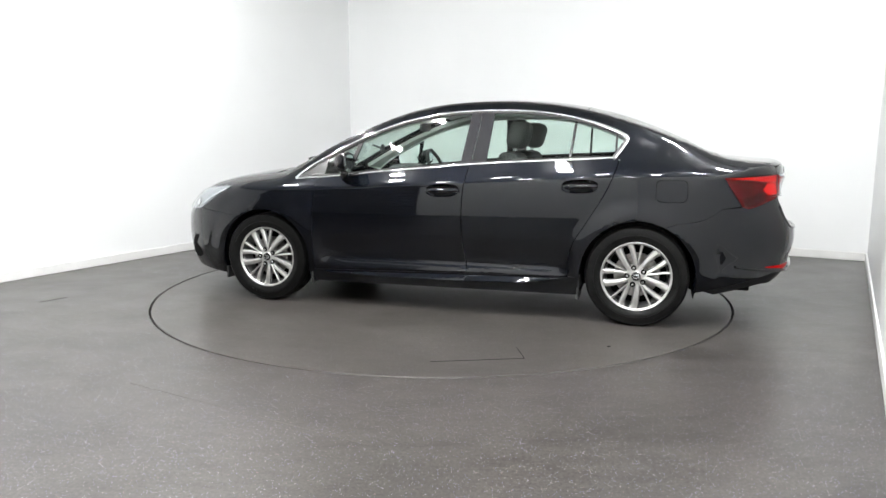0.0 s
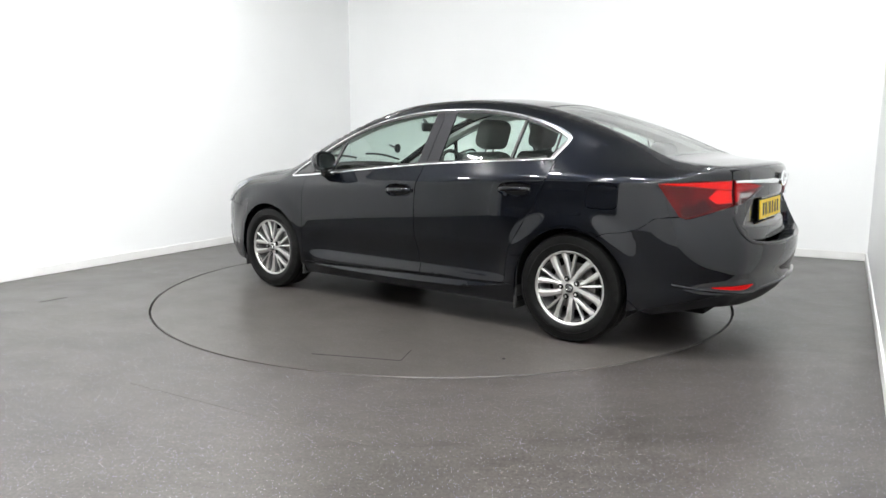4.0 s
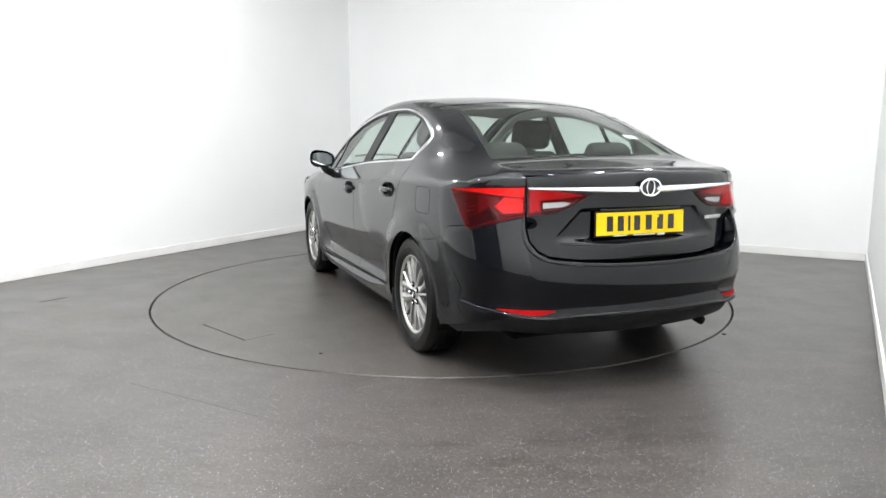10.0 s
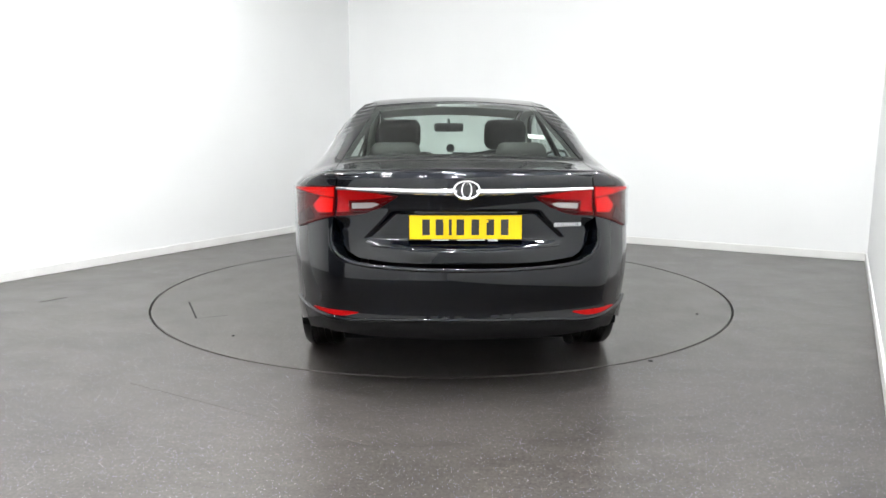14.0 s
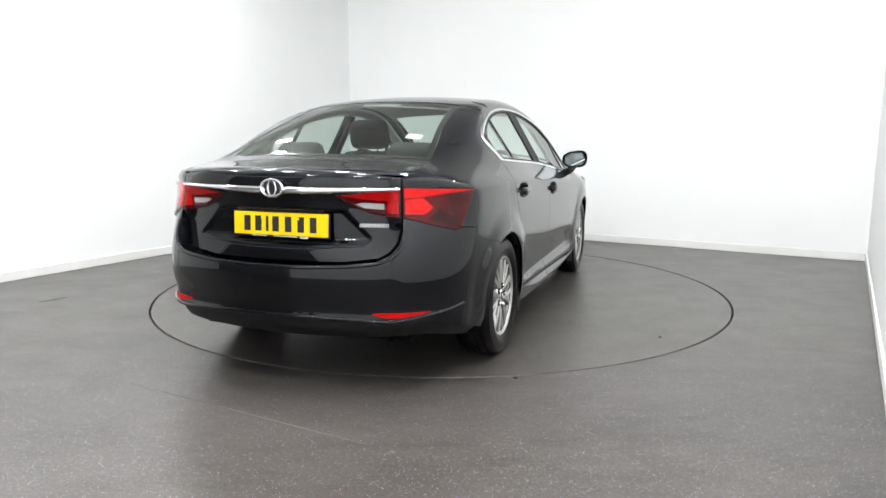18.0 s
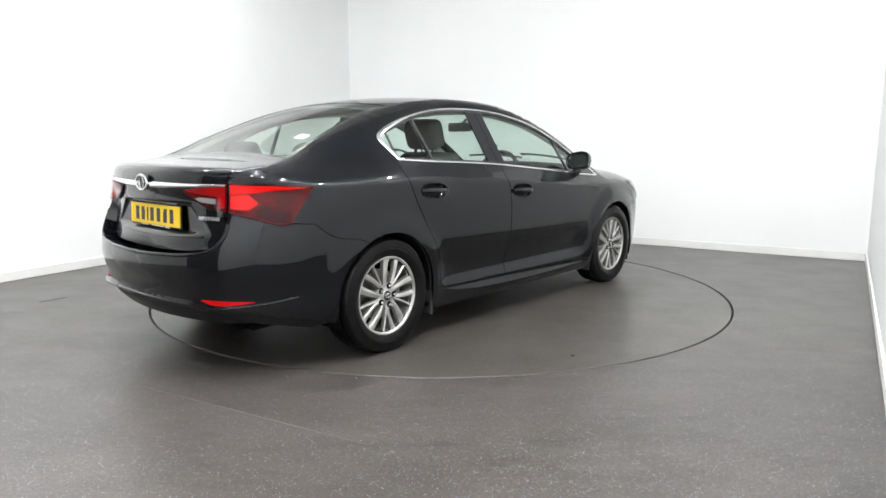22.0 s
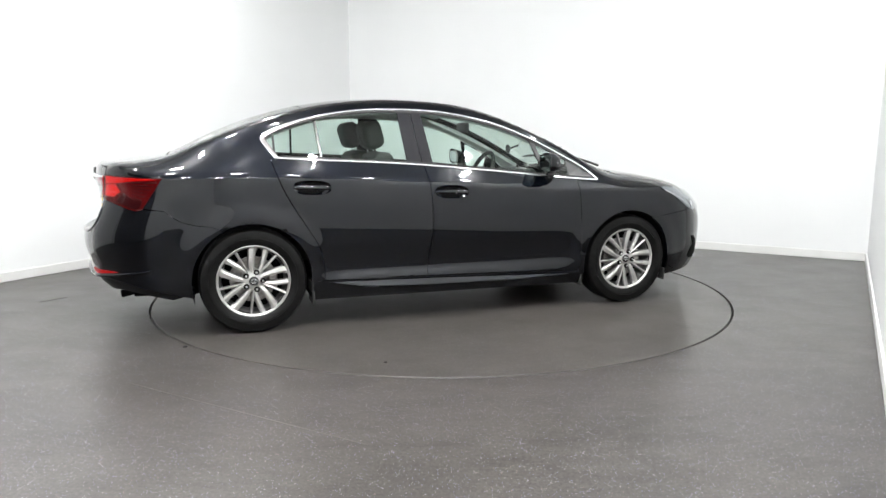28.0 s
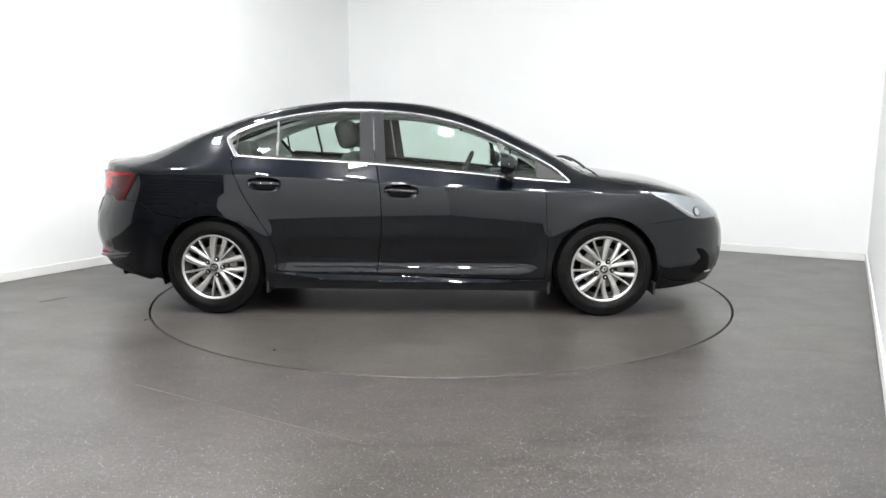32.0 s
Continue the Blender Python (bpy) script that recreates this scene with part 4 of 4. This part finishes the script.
def torus(rx, rz, r, n=40, k=10):
    v, f = [], []
    for i in range(n):
        a = 2 * math.pi * i / n
        c = Vector((rx * math.cos(a), rz * math.sin(a), 0))
        d = Vector((math.cos(a), math.sin(a), 0))
        for j in range(k):
            b = 2 * math.pi * j / k
            v.append(c + d * r * math.cos(b) + Vector((0, 0, r * math.sin(b))))
    for i in range(n):
        for j in range(k):
            f.append((i * k + j, ((i + 1) % n) * k + j, ((i + 1) % n) * k + (j + 1) % k, i * k + (j + 1) % k))
    return v, f


badge_pose = Matrix.Translation((-0.968, 0.0, 0.987)) @ Matrix(((0, 0, -1, 0), (-1, 0, 0, 0), (0, 1, 0, 0), (0, 0, 0, 1)))
badge = new("badge")
badge.parent = boot_lid
tagged(badge, "oval chrome badge on a black ground")
v, f = torus(0.058, 0.040, 0.0065)
mesh_of("badge_ring", [badge_pose @ p for p in v], f, CHROME, badge, True)
v, f = torus(0.022, 0.036, 0.0042)
mesh_of("badge_inner", [badge_pose @ p for p in v], f, CHROME, badge, True)
part("badge_back", box_bm((-0.05, -0.034, -0.02), (0.05, 0.034, -0.002), 0.012, badge_pose), BLACK, badge)

PLATE_Z, PLATE_X = 0.8100, -0.906
plate_pose = Matrix.Translation((PLATE_X, 0.0, PLATE_Z)) @ Matrix(((0, 0, -1, 0), (-1, 0, 0, 0), (0, 1, 0, 0), (0, 0, 0, 1))) @ Matrix.Rotation(radians(-2.5), 4, "X")
plate = part("number_plate", box_bm((-0.262, -0.0555, -0.004), (0.262, 0.0555, 0.002), 0.0018, plate_pose), YELLOW, car, "yellow reflective rear number plate")
cells = [-0.185, -0.122, -0.072, -0.025, 0.045, 0.115, 0.182]
for k, cxx in enumerate(cells):
    w = 0.007 if k == 2 else 0.018
    part("plate_bar", box_bm((cxx - w, -0.037, 0.002), (cxx + w, 0.037, 0.0034), 0, plate_pose), PRINT, plate)
part("plate_frame", box_bm((-0.268, -0.0625, -0.012), (0.268, 0.061, -0.005), 0.002, plate_pose), PLASTIC, plate, "black plate backing")
part("plate_footer", box_bm((-0.16, -0.0625, -0.0045), (-0.08, -0.0575, -0.003), 0, plate_pose), WHITE, plate)
part("plate_footer", box_bm((-0.04, -0.0625, -0.0045), (0.09, -0.0575, -0.003), 0, plate_pose), WHITE, plate)
part("plate_footer", box_bm((0.105, -0.0665, -0.0045), (0.15, -0.0565, -0.003), 0, plate_pose), WHITE, plate)
for cxx in (-0.10, 0.10):
    part("plate_screw", box_bm((cxx - 0.006, 0.022, 0.002), (cxx + 0.006, 0.034, 0.005), 0.002, plate_pose), YELLOW, plate)
for k in range(7):
    m = rear_pose(-0.425 - 0.0195 * k, 0.818, 0.004) @ Matrix(((1, 0.22, 0, 0), (0, 1, 0, 0), (0, 0, 1, 0), (0, 0, 0, 1)))
    mark = box_bm((-0.0078, -0.0095, 0), (-0.0035, 0.0095, 0.004), 0.0008, m)
    part("model_mark", box_bm((0.0015, -0.0095, 0), (0.0058, 0.0095, 0.004), 0.0008, m, mark), CHROME, boot_lid)
# camera and release pad over the plate
part("boot_release", box_bm((-0.24, 0.0, -0.006), (0.24, 0.02, 0.012), 0.004, Matrix.Translation((-0.895, 0, 0.872)) @ Matrix(((0, 0, -1, 0), (-1, 0, 0, 0), (0, 1, 0, 0), (0, 0, 0, 1)))), BLACK, boot_lid)
# black valance under the bumper, exhaust
val_half = [(flank(-0.40), 0.25), (flank(-0.57), 0.295), (sr(-0.77, 0.78), 0.35), (sr(-0.85, 0.69), 0.38), (sy(0.50), 0.374), (sy(0.40), 0.384), (sy(0.1), 0.388)]
val_low = [(sy(0.1), 0.255), (sy(0.45), 0.26), (sr(-0.80, 0.70), 0.28), (flank(-0.50), 0.22)]
Skin().patch([val_half + [(across(s), z) for s, z in reversed(val_half)] + [(across(s), z) for s, z in reversed(val_low)] + val_low], gap=0.03, out=-0.025, lip=0.03).made("rear_valance", PLASTIC, car, "black lower rear valance")
v, f = tube_mesh([(-0.55, -0.52, 0.245), (-0.72, -0.52, 0.25), (-0.80, -0.52, 0.235)], 0.024, 14)
mesh_of("exhaust_pipe", v, f, SHELL_BLACK, car, True)

# ---- door mirrors ----
for sgn in (1, -1):
    dm = new("door_mirror")
    dm.parent = car
    tagged(dm, "black door mirror on a short arm")
    def P3(x, y, z):
        return Vector((x, sgn * y, z))
    verts, faces = [], []
    n, k = 14, 20
    for i in range(n + 1):
        t = i / n
        xx = 1.975 + 0.115 * t
        s = (1 - t ** 2.6) ** 0.5 if t < 1 else 0.02
        s = max(s, 0.03)
        for j in range(k):
            a = 2 * math.pi * j / k
            c, q = math.cos(a), math.sin(a)
            u, w = math.copysign(abs(c) ** 0.72, c), math.copysign(abs(q) ** 0.72, q)
            verts.append(P3(xx - 0.006 * u * (1 - t), 0.938 + 0.103 * u * s - 0.01 * t, 1.055 + (0.068 + 0.008 * u) * w * s - 0.012 * t + 0.008 * u))
    for i in range(n):
        for j in range(k):
            l = (j + 1) % k
            faces.append((i * k + j, i * k + l, (i + 1) * k + l, (i + 1) * k + j))
    faces.append(tuple(range(k)))
    faces.append(tuple(n * k + j for j in range(k)))
    mesh_of("mirror_shell", verts, faces, PAINT, dm, True)
    gv = [P3(1.9715 - 0.058 * (v1 - 0.938), v1, z1) for v1, z1 in oval(0.940, 1.055, 0.080, 0.050, 28, 3.0, 0.08)]
    mesh_of("mirror_glass", gv, [tuple(range(28))], MIRROR, dm, False, "mirror glass")
    v, f = tube_mesh([P3(2.03, 0.92, 1.0), P3(2.04, 0.895, 0.965), P3(2.05, 0.86, 0.945), P3(2.06, 0.80, 0.945)], 0.03, 14)
    mesh_of("mirror_arm", v, f, BLACK, dm, True)
    v, f = tube_mesh([P3(2.082, 0.88, 1.045), P3(2.06, 0.98, 1.05), P3(2.02, 1.028, 1.055)], 0.008, 8)
    mesh_of("indicator_strip", v, f, HEADLAMP_IN, dm, True)

# ---- wheels ----
RIM = 0.224
tyre_prof = [(RIM - 0.02, -0.10), (RIM + 0.008, -0.105), (0.29, -0.113), (0.318, -0.106), (0.330, -0.09)]
for g in (-0.055, -0.018, 0.018, 0.055):
    tyre_prof += [(0.333, g - 0.006), (0.325, g - 0.0045), (0.325, g + 0.0045), (0.333, g + 0.006)]
tyre_prof += [(0.330, 0.09), (0.318, 0.104), (0.3165, 0.1065), (0.31, 0.1075), (0.29, 0.112), (0.272, 0.112), (0.2705, 0.1145), (0.262, 0.1135), (RIM + 0.009, 0.105), (RIM + 0.002, 0.098), (RIM - 0.02, 0.085)]


def spoke_mesh(angle, hub_angle, wide, thin, bend, kick):
    """One spoke: machined face, grey painted flanks, curving into the rim."""
    def at(t):
        a = hub_angle + (angle - hub_angle) * t + bend * math.sin(math.pi * t) + kick * max(t - 0.8, 0) ** 2 * 25
        r = 0.036 + (RIM - 0.007 - 0.036) * t
        return Vector((r * math.cos(a), 0, r * math.sin(a)))
    verts, faces, mats = [], [], []
    n = 12
    for i in range(n + 1):
        t = i / n
        p = at(t)
        d = (at(min(t + 0.02, 1)) - at(max(t - 0.02, 0))).normalized()
        side = Vector((-d.z, 0, d.x))
        w = thin + (wide - thin) * min(t / 0.82, 1) ** 1.3 + 0.006 * max(t - 0.86, 0) / 0.14 * (wide / 0.018)
        face = 0.085 + 0.009 * math.sin(math.pi * min(t * 1.05, 1)) + 0.010 * t ** 4
        deep = 0.035 - 0.012 * t
        for s, h in ((-1.35, face - deep), (-1.0, face - 0.006), (-0.82, face - 0.0045), (0.25, face), (1.0, face - 0.007), (1.35, face - deep)):
            verts.append(p + side * w * s + Vector((0, h, 0)))
    for i in range(n):
        for k in range(5):
            faces.append((i * 6 + k, i * 6 + k + 1, (i + 1) * 6 + k + 1, (i + 1) * 6 + k))
            mats.append(1 if k in (0, 4) else 0)
    me = bpy.data.meshes.new("spoke")
    me.from_pydata([tuple(v) for v in verts], [], faces)
    me.materials.append(ALLOY)
    me.materials.append(ALLOY_GREY)
    for poly, m in zip(me.polygons, mats):
        poly.material_index = m
    return me


# five sets of a broad spoke, a thin straight one and another broad one
spokes = []
for g in range(5):
    base = radians(18 + 72 * g)
    for off, hub_off, w, th, bend, kick in ((0, -12, 0.0195, 0.0125, 0.02, 0.02), (22, 35, 0.0145, 0.0100, -0.02, 0.0), (43, 40, 0.0068, 0.0062, 0.0, 0.0)):
        spokes.append(spoke_mesh(base + radians(off), base + radians(hub_off), w, th, bend, kick))


def plain(verts, faces, material, name):
    me = bpy.data.meshes.new(name)
    me.from_pydata([tuple(v) for v in verts], [], faces)
    me.materials.append(material)
    me.shade_smooth()
    me.set_sharp_from_angle(angle=radians(40))
    return me


TYRE_ME = plain(*lathe(tyre_prof, 96), TYRE, "tyre")
LIP_ME = plain(*lathe([(RIM - 0.016, 0.070), (RIM - 0.013, 0.090), (RIM - 0.009, 0.096), (RIM - 0.001, 0.1005), (RIM + 0.006, 0.099), (RIM + 0.007, 0.094)], 96), ALLOY, "rim_lip")
BARREL_ME = plain(*lathe([(RIM - 0.007, 0.075), (RIM - 0.020, 0.05), (RIM - 0.032, 0.0), (RIM - 0.02, -0.1)], 72), ALLOY_GREY, "rim_barrel")
HUB_ME = plain(*lathe([(0.0, 0.094), (0.029, 0.093), (0.031, 0.090), (0.034, 0.088), (0.046, 0.087), (0.066, 0.084), (0.075, 0.065), (0.078, 0.03)], 48), ALLOY, "hub_face")
CAP_ME = plain(*lathe([(0.0, 0.0985), (0.018, 0.098), (0.026, 0.0965), (0.029, 0.092)], 32), BLACK, "hub_cap")
DISC_ME = plain(*lathe([(0.07, 0.052), (0.072, 0.02), (0.145, 0.02), (0.145, -0.004), (0.07, -0.004)], 64), DISC_STEEL, "brake_disc")
BACK_ME = plain(*lathe([(0.0, -0.03), (0.2, -0.03), (0.21, -0.09)], 40), SHELL_BLACK, "back_plate")
NUT_ME = plain(*lathe([(0.0, 0.013), (0.0065, 0.0125), (0.0098, 0.009), (0.0105, 0.0)], 6), CHROME, "wheel_nut")
# black disc in place of a hollow, painted as the shade round a nut
POCKET_SHADE_ME = plain(*lathe([(0.0, 0.001), (0.0165, 0.0016), (0.0175, -0.004)], 20), SHELL_BLACK, "nut_pocket")
CALIPER = box_bm((-0.15, -0.03, -0.06), (-0.09, 0.05, 0.06), 0.012)


def wheel(x, side):
    hub = new("wheel")
    hub.parent = car
    tagged(hub, "multi-spoke machined alloy wheel with a black tyre")
    hub.matrix_basis = pose(x, side * 0.776, WHEEL_R, 0, 0, 0 if side > 0 else 180)
    turn = {(0.0, 1): -38, (2.7, 1): -39, (0.0, -1): 0, (2.7, -1): -8}[(x, side)]
    for nm, me in (("tyre", TYRE_ME), ("rim_lip", LIP_ME), ("rim_barrel", BARREL_ME), ("hub_face", HUB_ME), ("hub_cap", CAP_ME), ("brake_disc", DISC_ME), ("back_plate", BACK_ME)):
        new(nm, me).parent = hub
    for me in spokes:
        ob = new("spoke", me)
        ob.parent = hub
        ob.rotation_euler = (0, radians(turn), 0)
    for k in range(5):
        a = radians(72 * k + 36 - turn)
        for nm, me in (("wheel_nut", NUT_ME), ("nut_pocket", POCKET_SHADE_ME)):
            ob = new(nm, me)
            ob.parent = hub
            ob.location = (0.057 * math.cos(a), 0.0925, 0.057 * math.sin(a))
    v, f = torus(0.0185, 0.013, 0.0022, 24, 6)
    mesh_of("cap_emblem", [(p.x, 0.0985 + p.z, p.y) for p in v], f, CHROME, hub, True)
    v, f = torus(0.006, 0.0125, 0.0018, 20, 6)
    mesh_of("cap_emblem", [(p.x, 0.0985 + p.z, p.y) for p in v], f, CHROME, hub, True)
    part("brake_caliper", CALIPER.copy(), DISC_STEEL, hub)


for x in (0.0, 2.70):
    for side in (1, -1):
        wheel(x, side)

# ---- under the skin: liners, floor, inner trims ----
for x in (0.0, 2.70):
    for sgn in (1, -1):
        verts, faces = [], []
        n = 24
        for i in range(n + 1):
            a = radians(-20 + 220 * i / n)
            for r, y in ((ARCH_R + 0.012, 0.872 if x else 0.868), (ARCH_R + 0.015, 0.55), (0.0, 0.55)):
                verts.append((x + r * math.cos(a), sgn * y, WHEEL_R + r * math.sin(a)))
        for i in range(n):
            for k in range(2):
                faces.append((i * 3 + k, i * 3 + k + 1, i * 3 + k + 4, i * 3 + k + 3))
        mesh_of("wheel_liner", verts, faces, SHELL_BLACK, car)
part("underbody", box_bm((0.37, -0.82, 0.19), (2.33, 0.82, 0.225), 0.01), SHELL_BLACK, car)
part("underbody", box_bm((-0.72, -0.60, 0.225), (0.40, 0.60, 0.26), 0.01), SHELL_BLACK, car)
part("underbody", box_bm((2.30, -0.55, 0.19), (3.45, 0.55, 0.225), 0.01), SHELL_BLACK, car)
inner_low = belt_between(2.30, 0.17, -0.004) + [(flank(-0.30), 1.0), (flank(-0.45), 0.9), (flank(-0.45), 0.70)] + arch(0.0, 130, -4)[:] + [(0.42, 0.24), (2.33, 0.24)] + arch(2.70, 190, 150)[:4] + [(2.33, 0.6)]
inner_high = [(2.42, 0.96)] + seam_line(EDGE, 2.52, -0.40, 60, lambda x, y: sr(x, y)) + [(flank(-0.30), 1.03), (0.17, 1.09)] + upper[::-1][:-1]
for flip in (False, True):
    Skin().patch([inner_low], gap=0.06, out=-0.03, lip=0, flip=flip).made("door_card", TRIM, car, "dark inner door trim")
    Skin().patch([[(x, z - 0.006) for x, z in inner_high]], gap=0.04, out=-0.03, lip=0.03, flip=flip).made("pillar_trim", LINER, car, "grey inner pillar trim")
    Skin().patch([inner_low], gap=0.06, out=-0.016, lip=0, flip=flip).made("door_shell", SHELL_BLACK, car)
    Skin().patch([outer_lamp], gap=0.04, out=-0.02, lip=0, flip=flip).made("lamp_box", SHELL_BLACK, car)
Skin().patch([top_region(1.66, 0.34, EDGE, 30, 0.02)], way="top", gap=0.06, out=-0.03, lip=0).made("headliner", LINER, car, "light grey headlining")
Skin().patch([top_region(-0.47, -0.74, EDGE, 12, 0.02)], way="top", gap=0.05, out=-0.016, lip=0).made("boot_shell", SHELL_BLACK, car)
part("boot_bulkhead", box_bm((-0.80, -0.46, 0.3), (-0.78, 0.46, 0.98), 0.005), SHELL_BLACK, car)
part("firewall", box_bm((2.36, -0.74, 0.25), (2.40, 0.74, 0.93), 0.01), SHELL_BLACK, car)
part("high_brake_light", box_bm((-0.43, -0.12, 1.05), (-0.37, 0.12, 1.078), 0.008), WHITE_LENS, car, "pale lens of the high brake light")
part("parcel_shelf", box_bm((-0.50, -0.62, 1.035), (0.02, 0.62, 1.05), 0.006), TRIM, car, "black parcel shelf")
dash = part("dashboard", box_bm((1.93, -0.76, 0.62), (2.50, 0.76, 0.93), 0.06, segs=4), TRIM, car, "dark moulded dashboard", True)
part("instrument_hood", box_bm((1.90, -0.55, 0.86), (2.12, -0.20, 1.0), 0.045, segs=4), TRIM, dash, "", True)
part("centre_screen", box_bm((1.92, -0.14, 0.78), (1.95, 0.14, 0.97), 0.012), BLACK, dash)
part("centre_console", box_bm((1.05, -0.11, 0.3), (1.95, 0.11, 0.60), 0.03), TRIM, car)

# steering wheel (the driver sits on the car's right)
st = new("steering_wheel")
st.parent = car
tagged(st, "black three-spoke steering wheel")
sm = Matrix.Translation((1.72, -0.37, 0.945)) @ Matrix.Rotation(radians(-66), 4, "Y")
v, f = torus(0.185, 0.185, 0.016, 40, 10)
mesh_of("wheel_ring", [sm @ p for p in v], f, RUBBER, st, True)
part("wheel_boss", box_bm((-0.06, -0.07, -0.03), (0.06, 0.07, 0.02), 0.02, sm), TRIM, st, "", True)
for a in (90, -90, 180):
    d = Matrix.Rotation(radians(a), 4, "Z")
    part("wheel_spoke", box_bm((0.04, -0.016, -0.012), (0.18, 0.016, 0.006), 0.005, sm @ d), TRIM, st)


def seat(x, y, wide, name, label, heads, lean=-16, top=0.66):
    s = new(name)
    s.parent = car
    tagged(s, label)
    part("cushion", box_bm((x, y - wide, 0.40), (x + 0.52, y + wide, 0.56), 0.06, segs=4), SEAT, s, "", True)
    bm_ = Matrix.Translation((x + 0.05, 0, 0.48)) @ Matrix.Rotation(radians(lean), 4, "Y")
    part("backrest", box_bm((-0.06, y - wide, 0.0), (0.09, y + wide, top), 0.055, bm_, segs=4), SEAT, s, "", True)
    for h in heads:
        part("headrest", box_bm((-0.05, h - 0.145, top + 0.03), (0.09, h + 0.145, top + 0.235), 0.055, bm_, segs=4), SEAT, s, "", True)
        for q in (-0.05, 0.05):
            vv, ff = tube_mesh([bm_ @ Vector((0.02, h + q, top - 0.05)), bm_ @ Vector((0.02, h + q, top + 0.08))], 0.006, 8)
            mesh_of("headrest_post", vv, ff, CHROME, s, True)


seat(1.02, 0.37, 0.25, "front_seat", "dark grey front seat with a headrest", [0.37])
seat(1.02, -0.37, 0.25, "front_seat", "dark grey front seat with a headrest", [-0.37])
seat(0.12, 0.0, 0.62, "rear_bench", "dark grey rear bench with headrests", [0.36, -0.36], -24, 0.53)
part("inner_mirror", box_bm((1.70, -0.12, 1.275), (1.73, 0.12, 1.345), 0.02, segs=3), TRIM, car, "black interior mirror", True)
v, f = tube_mesh([(1.73, 0, 1.32), (1.79, 0, 1.375)], 0.012, 8)
mesh_of("mirror_stem", v, f, TRIM, car)

# round black mount on the windscreen
v, f = lathe([(0.0, 0.012), (0.03, 0.010), (0.037, 0.004), (0.037, -0.006)], 28, "y")
mesh_of("windscreen_mount", [(2.10 + p[1] * 0.9, p[0] - 0.027, 1.135 + p[2]) for p in v], f, TRIM, car, True, "small round black mount on the windscreen")
v, f = tube_mesh([(2.10, -0.027, 1.135), (2.19, -0.027, 1.165)], 0.008, 8)
mesh_of("mount_arm", v, f, TRIM, car)

# stickers inside the rear window
def glass_label(x, y0, y1, x1, label):
    Skin().patch([[(x, y0), (x, y1), (x1, y1), (x1, y0)]], way="top", gap=0.04, out=-0.006, lip=0).made("window_sticker", WHITE, rear_window, label)


glass_label(0.30, 0.125, -0.13, 0.262, "white paper label")
glass_label(-0.20, -0.38, -0.47, -0.255, "white paper label")
# wipers parked on the scuttle
for y0, y1 in ((-0.62, -0.06), (-0.02, 0.52)):
    xs = np.linspace(2.585, 2.50, 10)
    ys = np.linspace(y0, y1, 10)
    P = from_top(xs, ys)
    v, f = tube_mesh([(p[0], p[1], p[2] + 0.022 + 0.012 * math.sin(math.pi * i / 9)) for i, p in enumerate(P)], 0.009, 8)
    mesh_of("wiper", v, f, RUBBER, car, True, "black wiper arm and blade")


def motions():
    cx, cy = CENTRE
    rows_disc, rows_car = [], []
    for t, a in TURN:
        spin = Matrix.Translation((cx, cy, 0)) @ Matrix.Rotation(radians(a), 4, "Z")
        rows_disc.append((t, spin))
        rows_car.append((t, spin @ Matrix.Translation((-CAR_AXIS[0], -CAR_AXIS[1], 0))))
    walk(turntable, rows_disc)
    walk(car, rows_car)


motions()
